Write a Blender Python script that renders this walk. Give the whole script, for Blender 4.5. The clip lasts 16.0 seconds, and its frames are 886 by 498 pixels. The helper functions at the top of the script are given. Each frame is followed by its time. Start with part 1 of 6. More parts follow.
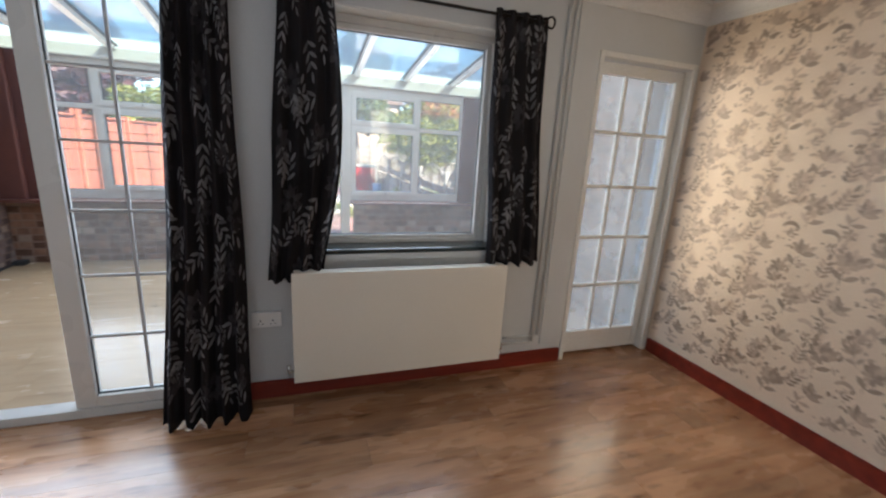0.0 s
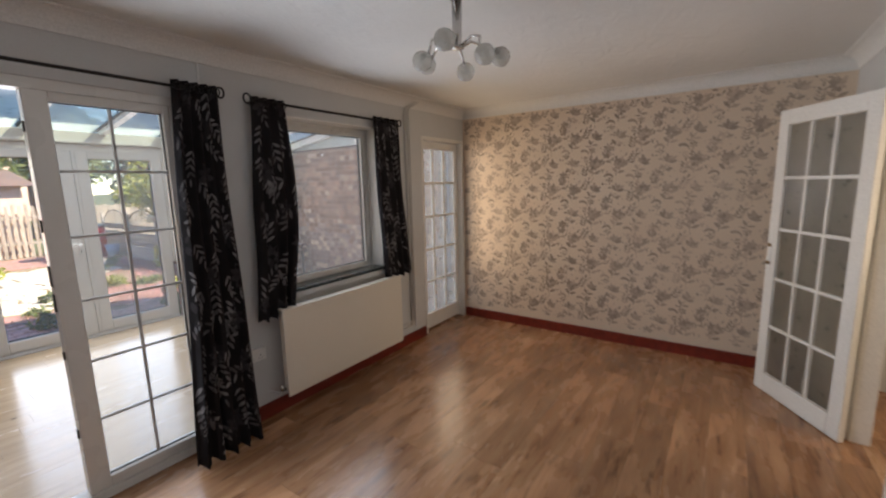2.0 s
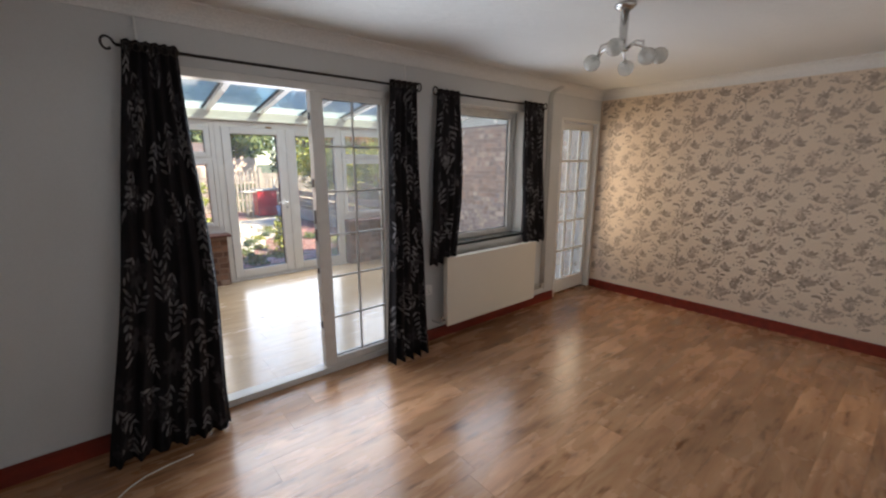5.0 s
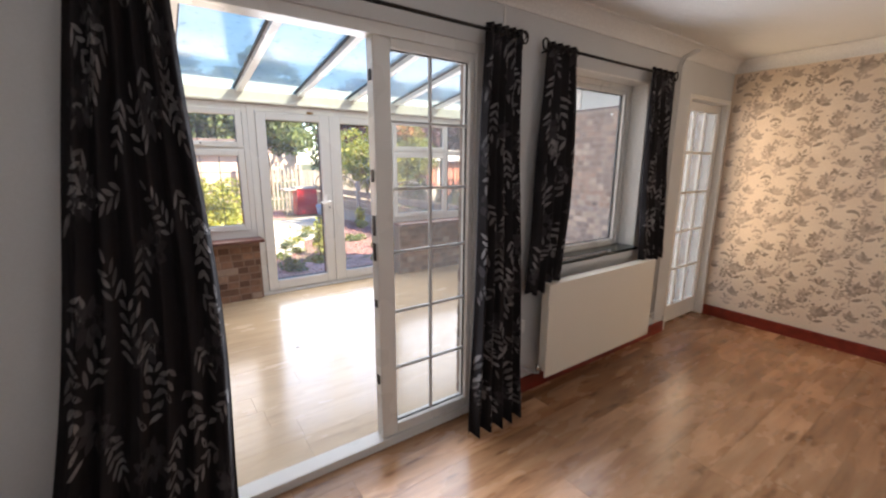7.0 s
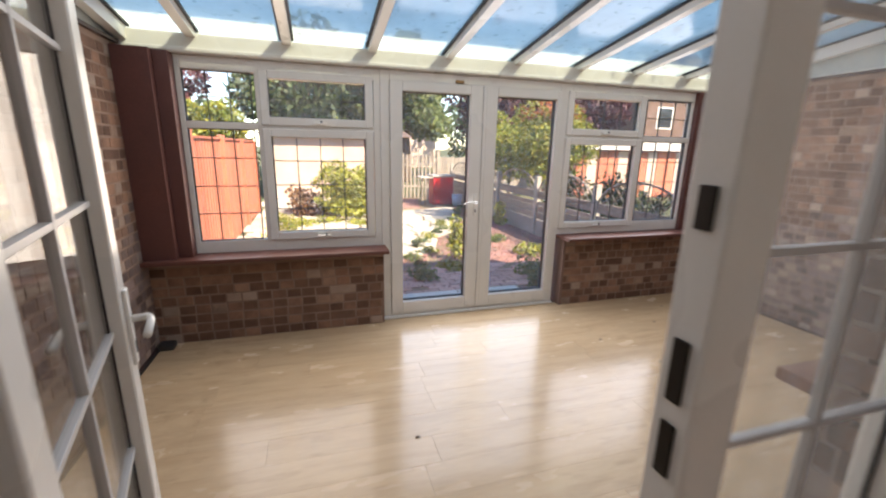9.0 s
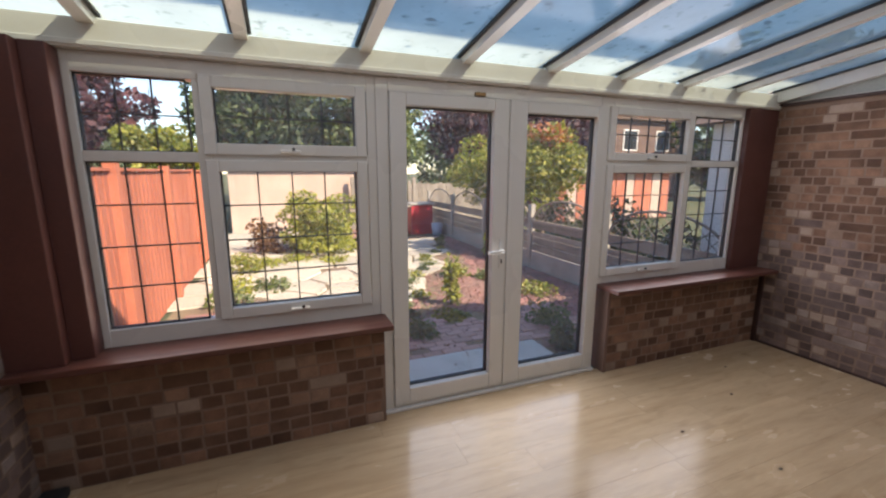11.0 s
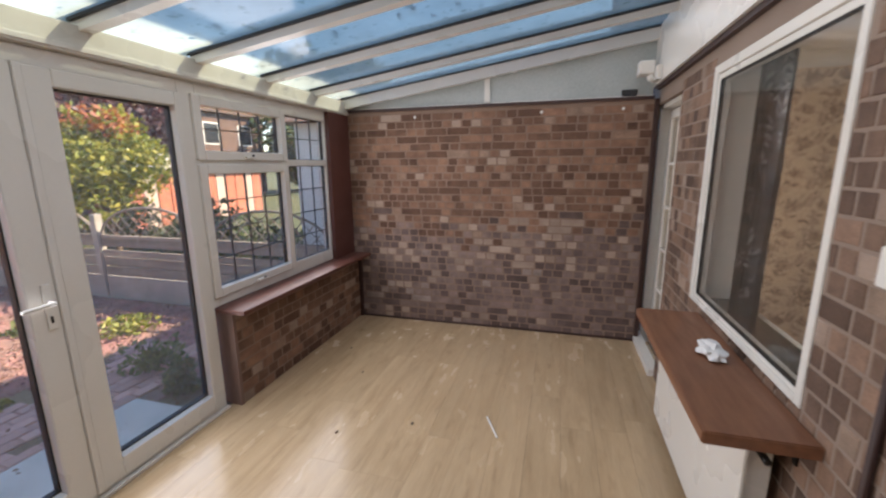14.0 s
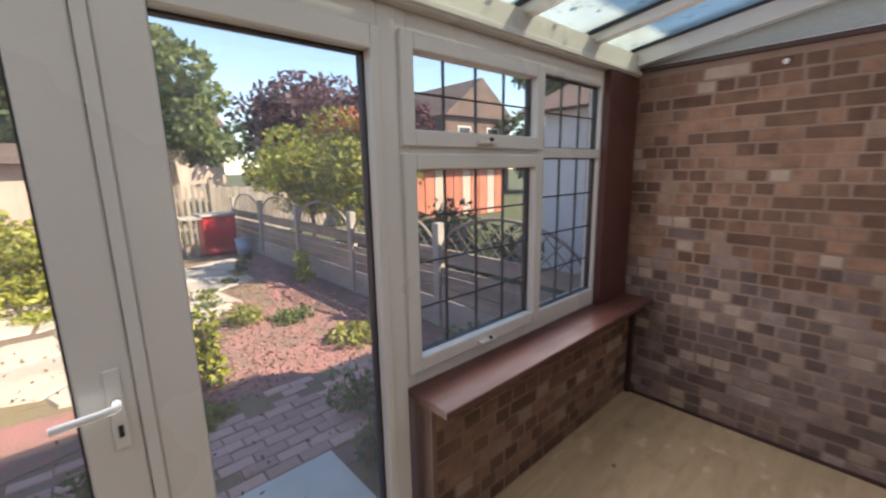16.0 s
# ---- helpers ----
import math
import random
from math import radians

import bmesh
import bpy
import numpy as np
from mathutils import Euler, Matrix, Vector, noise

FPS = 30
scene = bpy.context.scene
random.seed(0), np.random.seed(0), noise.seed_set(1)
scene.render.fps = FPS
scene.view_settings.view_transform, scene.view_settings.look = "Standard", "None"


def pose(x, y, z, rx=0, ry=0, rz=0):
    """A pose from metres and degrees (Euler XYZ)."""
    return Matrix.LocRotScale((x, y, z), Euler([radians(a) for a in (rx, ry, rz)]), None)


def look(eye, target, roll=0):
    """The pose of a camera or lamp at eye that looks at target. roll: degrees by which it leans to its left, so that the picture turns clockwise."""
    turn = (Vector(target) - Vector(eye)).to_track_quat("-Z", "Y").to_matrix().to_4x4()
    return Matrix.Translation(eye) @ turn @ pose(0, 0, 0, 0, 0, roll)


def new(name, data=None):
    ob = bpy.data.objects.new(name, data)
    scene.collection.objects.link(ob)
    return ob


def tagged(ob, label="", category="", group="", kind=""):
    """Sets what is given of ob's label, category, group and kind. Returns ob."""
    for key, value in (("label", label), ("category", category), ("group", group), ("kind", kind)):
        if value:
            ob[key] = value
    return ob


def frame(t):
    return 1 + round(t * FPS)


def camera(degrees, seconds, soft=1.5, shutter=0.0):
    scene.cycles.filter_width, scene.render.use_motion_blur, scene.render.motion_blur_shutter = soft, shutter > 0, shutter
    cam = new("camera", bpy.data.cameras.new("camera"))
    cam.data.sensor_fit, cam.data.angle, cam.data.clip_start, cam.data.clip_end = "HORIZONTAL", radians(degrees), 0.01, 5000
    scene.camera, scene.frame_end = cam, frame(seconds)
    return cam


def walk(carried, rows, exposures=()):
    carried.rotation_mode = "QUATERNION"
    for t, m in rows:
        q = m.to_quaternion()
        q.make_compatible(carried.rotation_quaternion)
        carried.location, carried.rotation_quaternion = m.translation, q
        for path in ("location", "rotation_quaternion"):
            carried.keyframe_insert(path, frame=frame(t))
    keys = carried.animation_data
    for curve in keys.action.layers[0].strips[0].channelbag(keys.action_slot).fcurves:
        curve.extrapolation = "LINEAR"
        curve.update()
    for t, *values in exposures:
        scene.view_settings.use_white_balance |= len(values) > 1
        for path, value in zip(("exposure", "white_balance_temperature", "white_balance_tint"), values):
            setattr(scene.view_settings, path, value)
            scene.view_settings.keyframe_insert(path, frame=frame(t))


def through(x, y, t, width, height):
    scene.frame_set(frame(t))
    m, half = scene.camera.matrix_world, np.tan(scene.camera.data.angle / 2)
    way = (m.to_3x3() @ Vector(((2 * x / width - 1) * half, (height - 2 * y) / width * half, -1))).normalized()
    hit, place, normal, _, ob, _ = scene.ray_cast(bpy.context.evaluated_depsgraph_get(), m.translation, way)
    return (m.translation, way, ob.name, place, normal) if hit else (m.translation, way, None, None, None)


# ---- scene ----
cam = camera(94.6, 16.0, soft=2.1, shutter=0.4)
PATH = [
    (0, (0.447, 0.271, 1.417), (1.094, 2.102, 0.938), 3.5),
    (0.5, (0.002, 0.17, 1.434), (0.984, 1.849, 0.969), 3.4),
    (1, (-0.403, 0.18, 1.381), (0.711, 1.773, 0.911), 4.2),
    (1.5, (-0.815, 0.138, 1.471), (0.486, 1.593, 1.037), -1.5),
    (2, (-1.18, -0.034, 1.572), (0.443, 1.092, 1.258), -1.4),
    (2.5, (-1.435, -0.178, 1.519), (0.233, 0.824, 1.059), -2.7),
    (3, (-1.680, -0.211, 1.538), (0.063, 0.644, 1.056), -2.4),
    (3.5, (-1.792, -0.226, 1.544), (-0.066, 0.678, 1.092), -0.7),
    (4, (-1.795, -0.276, 1.512), (-0.19, 0.822, 1.038), -0.9),
    (4.5, (-1.813, -0.292, 1.523), (-0.377, 1.043, 1.13), -0.9),
    (5, (-1.857, -0.228, 1.562), (-0.601, 1.27, 1.15), 0.0),
    (7.5, (-1.414, 1.151, 1.474), (-0.331, 2.783, 1.072), -0.2),
    (8, (-1.277, 1.514, 1.483), (-0.325, 3.227, 1.083), -0.5),
    (8.5, (-1.163, 1.873, 1.495), (-0.504, 3.71, 1.056), 0.8),
    (9, (-1.167, 2.206, 1.49), (-0.594, 4.061, 1.011), 1.2),
    (11.5, (-1.199, 3.354, 1.554), (-0.334, 5.126, 1.221), -0.7),
    (12, (-1.162, 3.467, 1.565), (0.066, 5.016, 1.263), -0.9),
    (12.5, (-1.186, 3.576, 1.608), (0.58, 4.471, 1.322), -1.0),
    (13, (-1.194, 3.586, 1.61), (0.727, 4.023, 1.267), -2.2),
    (13.5, (-1.105, 3.532, 1.594), (0.827, 3.921, 1.251), -1.9),
    (14, (-0.975, 3.515, 1.589), (0.91, 4.047, 1.187), -0.5),
    (14.5, (-0.781, 3.68, 1.55), (1.029, 4.413, 1.117), -1.1),
    (15, (-0.516, 3.94, 1.567), (1.191, 4.896, 1.152), -2.9),
    (15.5, (-0.157, 4.172, 1.561), (1.359, 5.408, 1.146), -2.5),
    (16, (0.151, 4.419, 1.549), (1.469, 5.873, 1.164), -1.1),
]
walk(cam, [(t, look(eye, target, roll)) for t, eye, target, roll in PATH],
     [(0, 3.5, 5750, 7), (1, 3.35, 5950, 8), (2, 3.13, 6500, 13), (3.5, 3.1, 6700, 13), (5, 3.2, 6350, 11), (7.5, 3.62, 6800, 16), (8.5, 3.58, 7150, 17), (9, 3.1, 6950, 15), (11.5, 2.45, 6900, 17), (13, 2.6, 7050, 17), (14.5, 2.85, 6950, 15), (15, 2.8, 6900, 15), (16, 2.55, 6850, 14)])

# ---- world and sun ----
SUN_TURN, SUN_HIGH = 38.0, 41.0          # degrees: from -y towards +x; above the horizon
world = bpy.data.worlds.new("sky")
scene.world = world
world.use_nodes = True
wn = world.node_tree.nodes
sky = wn.new("ShaderNodeTexSky")
sky.sky_type, sky.sun_disc = "NISHITA", False
sky.sun_elevation, sky.sun_rotation = radians(SUN_HIGH), radians(180 - SUN_TURN)
sky.air_density, sky.dust_density, sky.ozone_density = 1.0, 0.15, 2.0
wn["Background"].inputs["Strength"].default_value = 0.062
world.node_tree.links.new(sky.outputs[0], wn["Background"].inputs["Color"])
sun = new("sun", bpy.data.lights.new("sun", "SUN"))
sun.data.energy, sun.data.angle, sun.data.color = 2.5, radians(0.5), (1.0, 0.88, 0.70)
sun_way = Vector((math.sin(radians(SUN_TURN)) * math.cos(radians(SUN_HIGH)), -math.cos(radians(SUN_TURN)) * math.cos(radians(SUN_HIGH)), math.sin(radians(SUN_HIGH))))
sun.matrix_world = look(sun_way * 30, (0, 0, 0))


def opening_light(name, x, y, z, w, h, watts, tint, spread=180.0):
    """An area lamp added in the plane of an opening, looking into the room, to stand in for daylight."""
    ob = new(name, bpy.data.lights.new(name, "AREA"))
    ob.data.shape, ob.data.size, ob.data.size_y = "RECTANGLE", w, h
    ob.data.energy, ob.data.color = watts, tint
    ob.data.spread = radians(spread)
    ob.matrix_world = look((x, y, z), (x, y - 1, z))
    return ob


opening_light("daylight_patio", -0.76, 2.568, 1.05, 1.4, 1.6, 3.9, (0.80, 0.89, 1.0), 150.0)
opening_light("daylight_window", 1.0, 2.555, 1.45, 0.95, 1.0, 1.3, (0.80, 0.89, 1.0), 150.0)
opening_light("daylight_side_door", 2.6, 2.54, 1.3, 0.5, 1.4, 0.8, (1.0, 0.78, 0.52), 160.0)
opening_light("daylight_sunroom_west", -1.4, 5.58, 1.37, 1.25, 1.2, 1.6, (1.0, 0.91, 0.79))
opening_light("daylight_sunroom_door", 0.2, 5.57, 1.03, 1.4, 1.75, 2.9, (0.87, 0.92, 1.0))
opening_light("daylight_sunroom_east", 1.75, 5.56, 1.37, 1.3, 1.2, 2.1, (0.94, 0.94, 0.98))
# unseen warm lamp added to brighten the hall; its wall has no opening
hall_light = opening_light("hall_fill_lamp", 1.6, -2.46, 1.4, 0.7, 1.2, 2.2, (1.0, 0.80, 0.56))
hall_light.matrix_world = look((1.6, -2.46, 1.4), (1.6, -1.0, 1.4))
roof_light = opening_light("daylight_sunroom_roof", 0.25, 4.15, 2.36, 4.9, 2.5, 4.0, (0.95, 0.97, 1.0))
roof_light.matrix_world = look((0.25, 4.15, 2.36), (0.25, 4.0, 1.36))


# ---- materials ----
def node_tree(name):
    m = bpy.data.materials.new(name)
    m.use_nodes = True
    nt = m.node_tree
    return m, nt, nt.nodes, nt.links, nt.nodes["Principled BSDF"]


def mapped(nt, scale=(1, 1, 1), shift=False):
    """Object coordinates, scaled; shift moves them by a random step for each object."""
    n, l = nt.nodes, nt.links
    tc, mp = n.new("ShaderNodeTexCoord"), n.new("ShaderNodeMapping")
    mp.inputs["Scale"].default_value = scale
    l.new(tc.outputs["Object"], mp.inputs["Vector"])
    if shift:
        oi, mu = n.new("ShaderNodeObjectInfo"), n.new("ShaderNodeVectorMath")
        mu.operation = "SCALE"
        mu.inputs[0].default_value = (37.0, 19.0, 11.0)
        l.new(oi.outputs["Random"], mu.inputs["Scale"])
        l.new(mu.outputs[0], mp.inputs["Location"])
    return mp.outputs[0]


def noise_at(nt, vec, scale, detail=4.0, rough=0.55, distort=0.0):
    t = nt.nodes.new("ShaderNodeTexNoise")
    t.inputs["Scale"].default_value, t.inputs["Detail"].default_value = scale, detail
    t.inputs["Roughness"].default_value, t.inputs["Distortion"].default_value = rough, distort
    nt.links.new(vec, t.inputs["Vector"])
    return t.outputs["Fac"]


def ramp(nt, fac, stops):
    r = nt.nodes.new("ShaderNodeValToRGB")
    r.color_ramp.elements.remove(r.color_ramp.elements[1])
    for k, (at, c) in enumerate(stops):
        e = r.color_ramp.elements[0] if k == 0 else r.color_ramp.elements.new(at)
        e.position, e.color = at, (*c, 1)
    nt.links.new(fac, r.inputs["Fac"])
    return r.outputs["Color"]


def mix(nt, a, b, fac, mode="MIX"):
    m = nt.nodes.new("ShaderNodeMix")
    m.data_type, m.blend_type = "RGBA", mode
    for k, v in ((0, fac), (6, a), (7, b)):
        if isinstance(v, (int, float)):
            m.inputs[k].default_value = v
        elif isinstance(v, tuple):
            m.inputs[k].default_value = (*v, 1)
        else:
            nt.links.new(v, m.inputs[k])
    return m.outputs[2]


def bumped(nt, height, strength, depth=0.002):
    b = nt.nodes.new("ShaderNodeBump")
    b.inputs["Strength"].default_value, b.inputs["Distance"].default_value = strength, depth
    nt.links.new(height, b.inputs["Height"])
    return b.outputs[0]


def simple(name, c1, c2=None, rough=0.5, metal=0.0, big=1.5, fine=60.0, bump=0.15, depth=0.001, stretch=(1, 1, 1), vary=0.0, island=0.0, shift=False, grain=0.1, coat=0.0, rough_vary=0.08):
    """A surface with large stains between two colours, fine grain, relief and a gloss that varies a little."""
    m, nt, n, l, p = node_tree(name)
    c2 = c2 or tuple(v * 0.88 for v in c1)
    vec = mapped(nt, stretch, shift)
    a, b = noise_at(nt, vec, big, 3), noise_at(nt, vec, fine, 3)
    col = mix(nt, ramp(nt, a, ((0.35, c1), (0.68, c2))), ramp(nt, b, ((0.3, (1 - grain,) * 3), (0.7, (1 + grain * 0.6,) * 3))), 1.0, "MULTIPLY")
    if vary or island:
        if vary:
            o = n.new("ShaderNodeObjectInfo").outputs["Random"]
        else:
            o = n.new("ShaderNodeNewGeometry").outputs["Random Per Island"]
        v = vary or island
        col = mix(nt, col, ramp(nt, o, ((0.0, (1 - v,) * 3), (1.0, (1 + v * 0.7,) * 3))), 1.0, "MULTIPLY")
    l.new(col, p.inputs["Base Color"])
    r = ramp(nt, a, ((0.3, (max(rough - rough_vary, 0.02),) * 3), (0.7, (min(rough + rough_vary, 1),) * 3)))
    l.new(r, p.inputs["Roughness"])
    p.inputs["Metallic"].default_value = metal
    p.inputs["Coat Weight"].default_value = coat
    if bump:
        l.new(bumped(nt, b, bump, depth), p.inputs["Normal"])
    return m


def laminate(name, dark, mid, light, rough, calm=1.0, coat=0.0):
    m, nt, n, l, p = node_tree(name)
    vec = mapped(nt, (1.1, 9.0, 9.0), True)
    grain = noise_at(nt, vec, 1.6, 5, 0.6, 0.6)
    cloud = noise_at(nt, mapped(nt, (1.5, 3.5, 3.5), True), 2.0, 3)
    knots = noise_at(nt, mapped(nt, (2.2, 7.0, 7.0), True), 2.6, 2)
    fine = noise_at(nt, mapped(nt, (8.0, 130.0, 130.0), True), 2.0, 3)
    col = ramp(nt, grain, ((0.25, dark), (0.5, mid), (0.78, light)))
    col = mix(nt, col, ramp(nt, cloud, ((0.3, tuple(1 - calm * v for v in (0.2, 0.22, 0.24))), (0.7, tuple(1 + calm * v for v in (0.12, 0.1, 0.08))))), 1.0, "MULTIPLY")
    col = mix(nt, col, ramp(nt, knots, ((0.58, (1, 1, 1)), (0.74, tuple(1 - calm * v for v in (0.42, 0.48, 0.54))))), 1.0, "MULTIPLY")
    col = mix(nt, col, ramp(nt, fine, ((0.3, (0.93, 0.93, 0.93)), (0.7, (1.05, 1.05, 1.05)))), 1.0, "MULTIPLY")
    o = n.new("ShaderNodeObjectInfo").outputs["Random"]
    col = mix(nt, col, ramp(nt, o, ((0.0, (1 - 0.14 * calm,) * 3), (1.0, (1 + 0.1 * calm,) * 3))), 1.0, "MULTIPLY")
    l.new(col, p.inputs["Base Color"])
    l.new(ramp(nt, cloud, ((0.3, (rough - 0.05,) * 3), (0.7, (rough + 0.06,) * 3))), p.inputs["Roughness"])
    l.new(bumped(nt, fine, 0.06, 0.0006), p.inputs["Normal"])
    p.inputs["Coat Weight"].default_value, p.inputs["Coat Roughness"].default_value = coat, 0.12
    return m


def brick_material(name, dark, mid, light):
    m, nt, n, l, p = node_tree(name)
    o = n.new("ShaderNodeObjectInfo").outputs["Random"]
    g = n.new("ShaderNodeNewGeometry").outputs["Random Per Island"]
    add = n.new("ShaderNodeMath")
    add.operation = "ADD"
    l.new(o, add.inputs[0]), l.new(g, add.inputs[1])
    fr = n.new("ShaderNodeMath")
    fr.operation = "FRACT"
    l.new(add.outputs[0], fr.inputs[0])
    col = ramp(nt, fr.outputs[0], ((0.0, dark), (0.28, tuple((a + b) / 2 for a, b in zip(mid, dark))), (0.5, mid), (0.6, tuple(v * 1.3 for v in mid)), (0.92, tuple(v * 1.5 for v in mid)), (0.96, light)))
    vec = mapped(nt, (1, 1, 1), True)
    stain, grit = noise_at(nt, vec, 9.0, 3), noise_at(nt, vec, 160.0, 3)
    col = mix(nt, col, ramp(nt, stain, ((0.3, (0.7, 0.67, 0.66)), (0.7, (1.2, 1.17, 1.15)))), 1.0, "MULTIPLY")
    col = mix(nt, col, ramp(nt, grit, ((0.3, (0.85, 0.85, 0.85)), (0.7, (1.1, 1.1, 1.1)))), 1.0, "MULTIPLY")
    l.new(col, p.inputs["Base Color"])
    p.inputs["Roughness"].default_value = 0.85
    l.new(bumped(nt, grit, 0.5, 0.002), p.inputs["Normal"])
    return m


def sheen(nt, low=0.04):
    """Mirror share of a smooth surface, from low when seen straight on to full at grazing angles; the same from both sides."""
    n, l = nt.nodes, nt.links
    w, p, k = n.new("ShaderNodeLayerWeight"), n.new("ShaderNodeMath"), n.new("ShaderNodeMath")
    w.inputs["Blend"].default_value = 0.5
    p.operation, k.operation = "POWER", "MULTIPLY_ADD"
    p.inputs[1].default_value, k.inputs[1].default_value, k.inputs[2].default_value = 5.0, 0.9, low
    l.new(w.outputs["Facing"], p.inputs[0]), l.new(p.outputs[0], k.inputs[0])
    return k.outputs[0]


def glass_material(name, tint=(0.93, 0.94, 0.935), haze=0.05):
    """Double glazing: clear, with a mirror share; a thin uneven scattering layer adds glare haze."""
    m, nt, n, l, p = node_tree(name)
    n.remove(p)
    t, g, x = n.new("ShaderNodeBsdfTransparent"), n.new("ShaderNodeBsdfGlossy"), n.new("ShaderNodeMixShader")
    d, y, k = n.new("ShaderNodeBsdfTranslucent"), n.new("ShaderNodeMixShader"), n.new("ShaderNodeMapRange")
    t.inputs[0].default_value = (*tint, 1)
    d.inputs[0].default_value = (0.9, 0.9, 0.88, 1)
    k.inputs["To Min"].default_value, k.inputs["To Max"].default_value = haze * 0.5, haze * 1.5
    l.new(noise_at(nt, mapped(nt), 3.0, 4), k.inputs["Value"])
    l.new(k.outputs[0], y.inputs[0]), l.new(t.outputs[0], y.inputs[1]), l.new(d.outputs[0], y.inputs[2])
    g.inputs["Roughness"].default_value = 0.01
    l.new(sheen(nt, 0.025), x.inputs[0]), l.new(y.outputs[0], x.inputs[1]), l.new(g.outputs[0], x.inputs[2])
    l.new(x.outputs[0], n["Material Output"].inputs[0])
    return m


def sheet_material(name, tint, clear, relief=0.0, scatter=1.0):
    """A translucent plastic sheet or obscured glass: part clear, part scattering."""
    m, nt, n, l, p = node_tree(name)
    n.remove(p)
    vec = mapped(nt)
    dirt = noise_at(nt, vec, 1.3, 5, 0.65)
    specks = noise_at(nt, vec, 14.0, 3)
    col = mix(nt, ramp(nt, dirt, ((0.3, tuple(v * 0.75 for v in tint)), (0.65, tint))), ramp(nt, specks, ((0.60, (1, 1, 1)), (0.76, (0.5, 0.53, 0.53)))), 1.0, "MULTIPLY")
    a, t, g = n.new("ShaderNodeBsdfTranslucent"), n.new("ShaderNodeBsdfTransparent"), n.new("ShaderNodeBsdfGlossy")
    x1, x2 = n.new("ShaderNodeMixShader"), n.new("ShaderNodeMixShader")
    x1.inputs[0].default_value = clear
    g.inputs["Roughness"].default_value = 0.12
    l.new(mix(nt, col, (scatter,) * 3, 1.0, "MULTIPLY"), a.inputs[0]), l.new(col, t.inputs[0])
    l.new(a.outputs[0], x1.inputs[1]), l.new(t.outputs[0], x1.inputs[2])
    l.new(sheen(nt, 0.03), x2.inputs[0]), l.new(x1.outputs[0], x2.inputs[1]), l.new(g.outputs[0], x2.inputs[2])
    l.new(x2.outputs[0], n["Material Output"].inputs[0])
    if relief:
        w = n.new("ShaderNodeTexWave")
        w.inputs["Scale"].default_value = 60.0
        l.new(vec, w.inputs["Vector"])
        b = bumped(nt, w.outputs["Fac"], relief, 0.002)
        l.new(b, a.inputs["Normal"]), l.new(b, g.inputs["Normal"])
    return m


def leaf_material(name, a, b, c, through=0.35):
    m, nt, n, l, p = node_tree(name)
    o = n.new("ShaderNodeNewGeometry").outputs["Random Per Island"]
    patch = noise_at(nt, mapped(nt), 1.2, 3)
    col = mix(nt, ramp(nt, o, ((0.0, a), (0.55, b), (1.0, c))), ramp(nt, patch, ((0.3, (0.75, 0.75, 0.75)), (0.7, (1.2, 1.2, 1.1)))), 1.0, "MULTIPLY")
    l.new(col, p.inputs["Base Color"])
    p.inputs["Roughness"].default_value = 0.55
    t, x = n.new("ShaderNodeBsdfTranslucent"), n.new("ShaderNodeMixShader")
    x.inputs[0].default_value = through
    l.new(col, t.inputs[0])
    l.new(p.outputs[0], x.inputs[1]), l.new(t.outputs[0], x.inputs[2])
    l.new(x.outputs[0], n["Material Output"].inputs[0])
    return m


def artex(name, c):
    """Ceiling paint over a swirled, combed plaster relief."""
    m, nt, n, l, p = node_tree(name)
    vec = mapped(nt, (1.0, 2.2, 1.0))
    swirl, fine = noise_at(nt, vec, 5.0, 3, 0.5, 1.6), noise_at(nt, vec, 55.0, 2)
    l.new(mix(nt, ramp(nt, noise_at(nt, vec, 0.7, 3), ((0.3, c), (0.7, tuple(v * 0.93 for v in c)))), ramp(nt, fine, ((0.3, (0.97,) * 3), (0.7, (1.02,) * 3))), 1.0, "MULTIPLY"), p.inputs["Base Color"])
    p.inputs["Roughness"].default_value = 0.7
    l.new(bumped(nt, swirl, 0.55, 0.012), p.inputs["Normal"])
    return m


def matt(m):
    """Cloth: hardly any mirror share."""
    m.node_tree.nodes["Principled BSDF"].inputs["Specular IOR Level"].default_value = 0.08
    return m


